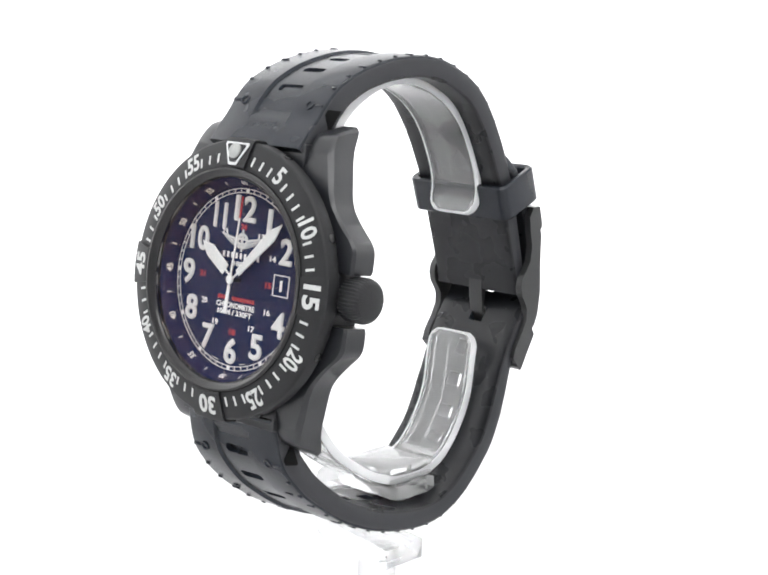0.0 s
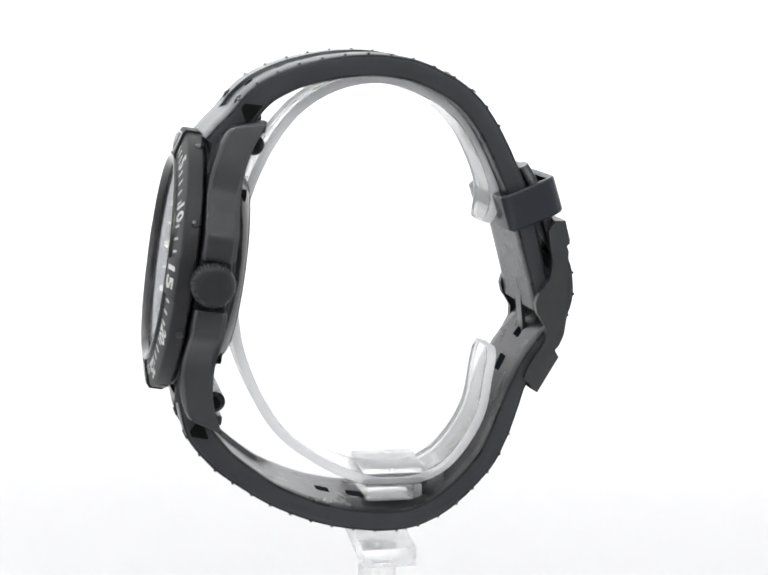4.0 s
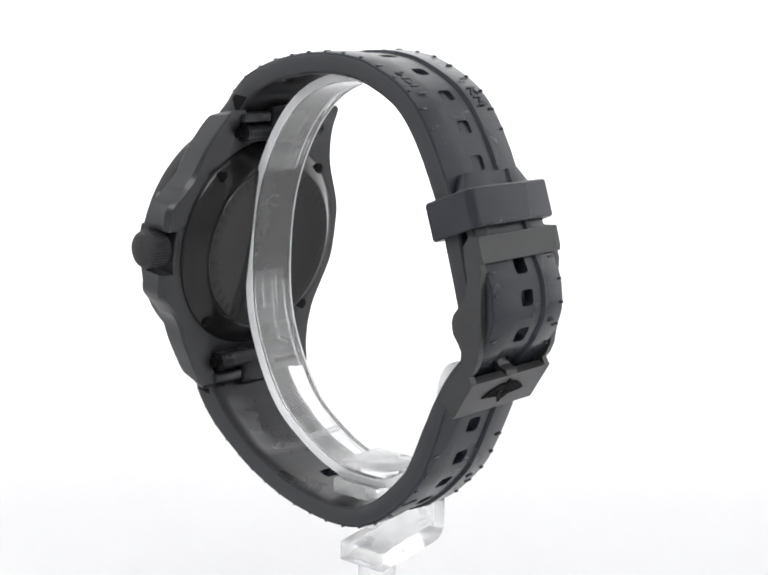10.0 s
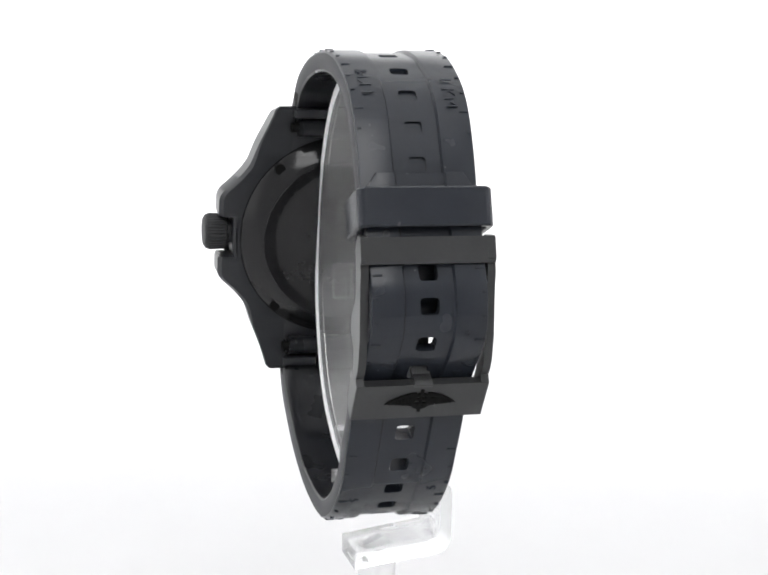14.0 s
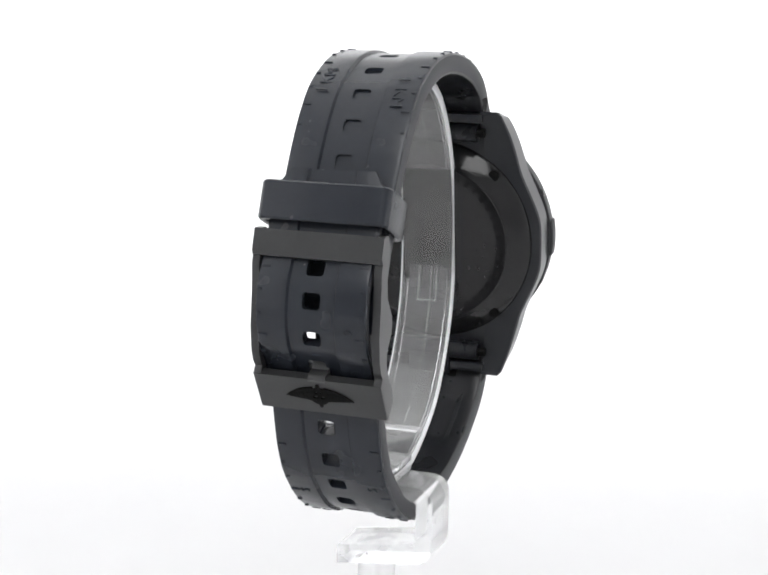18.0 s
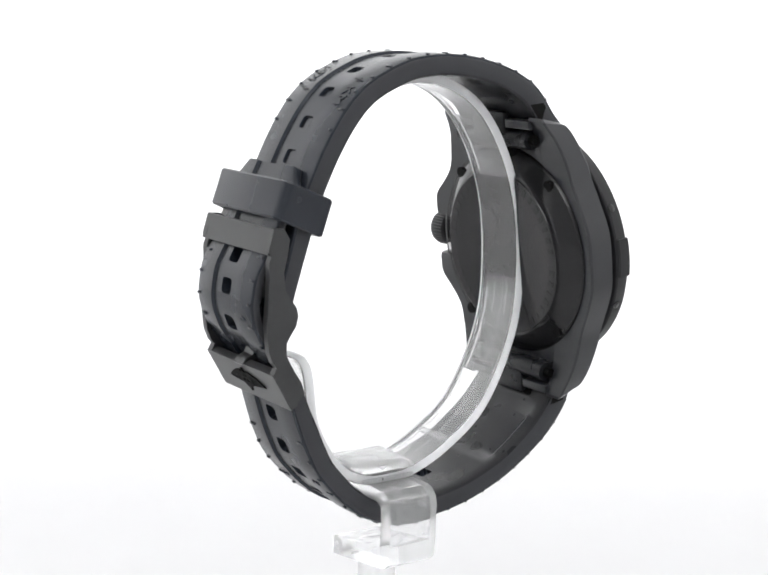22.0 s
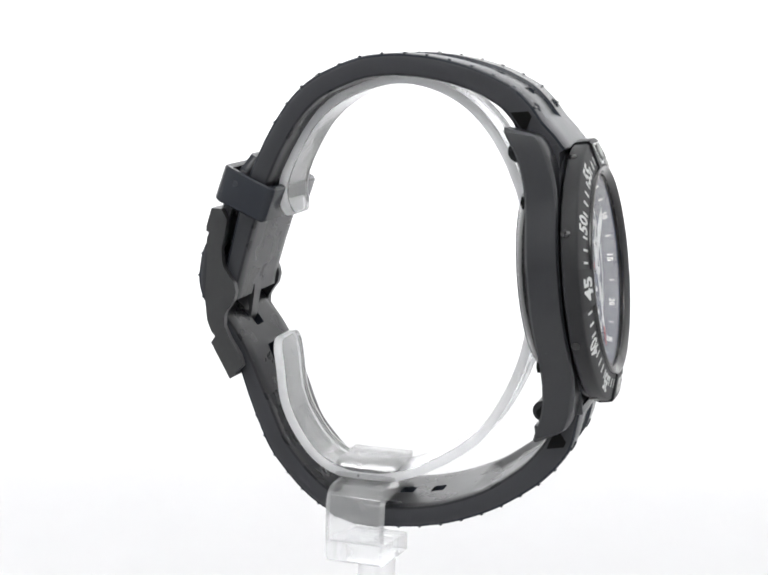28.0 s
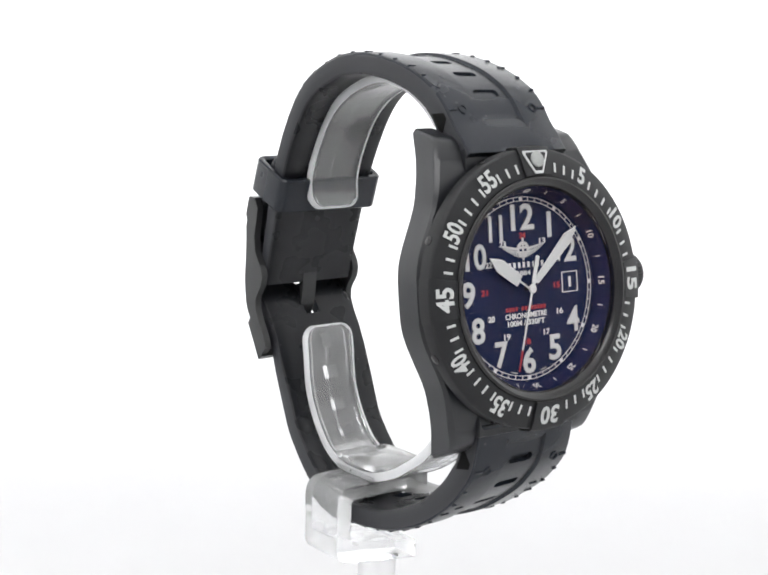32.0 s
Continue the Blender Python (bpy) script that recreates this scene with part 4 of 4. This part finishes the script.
    patch("mould_step", sa - 0.6, sa + 0.3, 4.3, 1.24, 1.8, RIM, "pale ridge moulded across the cuff", 2)
    patch("mould_step", sb - 0.3, sb + 0.6, 4.3, 1.24, 1.8, RIM, "pale ridge moulded across the cuff", 2)
    # two long windows moulded into the inner face, behind the case
    for z0, z1 in ((-38.6, -46.4), (-47.2, -55.2)):
        s0, s1 = (min((total * k / 800 for k in range(200, 600)), key=lambda s: (at(s)[0] - Vector((26.2, z))).length) for z in (z0, z1))
        bm = bmesh.new()
        for x0, x1, a, b in ((-1.9, -1.6, s0, s1), (1.6, 1.9, s0, s1), (-1.9, 1.9, s0, s0 + 0.35), (-1.9, 1.9, s1 - 0.35, s1)):
            rows = []
            for k in range(5):
                p, t = at(a + (b - a) * k / 4)
                q = Vector((t.y, -t.x))
                rows.append([(x, (p - q * d).x, (p - q * d).y + LIFT) for x, d in ((x0, 1.22), (x1, 1.22), (x1, 1.45), (x0, 1.45))])
            b2 = bmesh.new()
            grid_faces(b2, rows)
            join(bm, b2)
        part("moulded_window", bm, RIM, stand, "pale moulded rectangle on the cuff")
    bm = bmesh.new()
    rows = []
    for k in range(61):
        p, t = at(2.5 + (total - 5.0) * k / 60)
        q = Vector((t.y, -t.x))
        rows.append([(x, (p - q * d).x, (p - q * d).y + LIFT) for x, d in ((0.55, 1.22), (0.75, 1.22), (0.75, 1.36), (0.55, 1.36))])
    grid_faces(bm, rows)
    part("mould_seam", bm, ACRYLIC, stand, "fine lengthwise mould line on the cuff")
    # the bent foot that reaches round the strap's edge
    bm = bmesh.new()

    def arc(cx, cz, r, a0, a1):
        return [(cx + r * math.cos(radians(a0 + (a1 - a0) * g / 6)), cz + r * math.sin(radians(a0 + (a1 - a0) * g / 6))) for g in range(7)]
    prof = [(-7.0, -82.2)] + arc(10.0, -85.2, 3.0, 90, 0) + arc(10.0, -93.2, 3.0, 0, -90) + [(-4.7, -98.0), (-4.7, -94.6)] + arc(9.2, -91.7, 0.8, -90, 0) + arc(9.2, -85.5, 0.8, 0, 90) + [(-7.0, -84.7)]
    b2 = bmesh.new()
    grid_faces(b2, [[(x, o, z + LIFT) for x, z in prof] for o in (-5.8, 4.0)])
    bmesh.ops.bevel(b2, geom=[e for e in b2.edges if len(e.link_faces) == 2 and e.calc_face_angle(0) > 0.6], offset=0.95, segments=3, affect="EDGES", profile=0.5)
    join(bm, b2)
    part("foot", bm, HAZY, stand, "bent clear acrylic foot under the cuff", smooth=35)
    bm = bmesh.new()
    for z0, z1, hx, o0, o1 in ((-80.4, -79.2, 5.6, -6.8, 4.4), (-81.25, -80.45, 5.15, -6.3, 3.9), (-82.15, -81.3, 5.6, -6.8, 4.4)):
        block(bm, 0, (o0 + o1) / 2, (z0 + z1) / 2 + LIFT, hx * 2, o1 - o0, z1 - z0, 0.4)
    part("clamp_block", bm, HAZY, stand, "clear block clamping the cuff", smooth=35)
    bm = bmesh.new()
    bmesh.ops.create_cone(bm, cap_ends=True, segments=48, radius1=3.4, radius2=3.4, depth=52.4)
    bmesh.ops.translate(bm, vec=(0.95, 0, -150 + 26.2 + LIFT), verts=bm.verts)
    part("post", bm, FROST, stand, "frosted clear post")


HAZY = cloudy("hazy_acrylic", 1.38, 0.03, 0.22, 0.45)
FROST = cloudy("frosted_acrylic", 1.45, 0.35, 0.1, 0.5)
build_stand()


# ---- what turns ----
def motions():
    rows = []
    for k in range(33):
        a = TURN_RATE * (k - TURN_MID)
        rows.append((float(k), pose(WATCH_SHIFT * math.cos(radians(a)), WATCH_SHIFT * math.sin(radians(a)), 0, 0, 0, a + WATCH_YAW)))
    walk(watch, rows)
    walk(stand, rows)
    walk(minute_hand, [(0.0, hand_pose(MINUTE_START, -2.45)), (16.0, hand_pose(MINUTE_START + 1.6, -2.45)), (32.0, hand_pose(MINUTE_START + 3.2, -2.45))])
    walk(second_hand, [(float(k), hand_pose(SECOND_START + 6 * k, -2.1)) for k in range(33)])


motions()
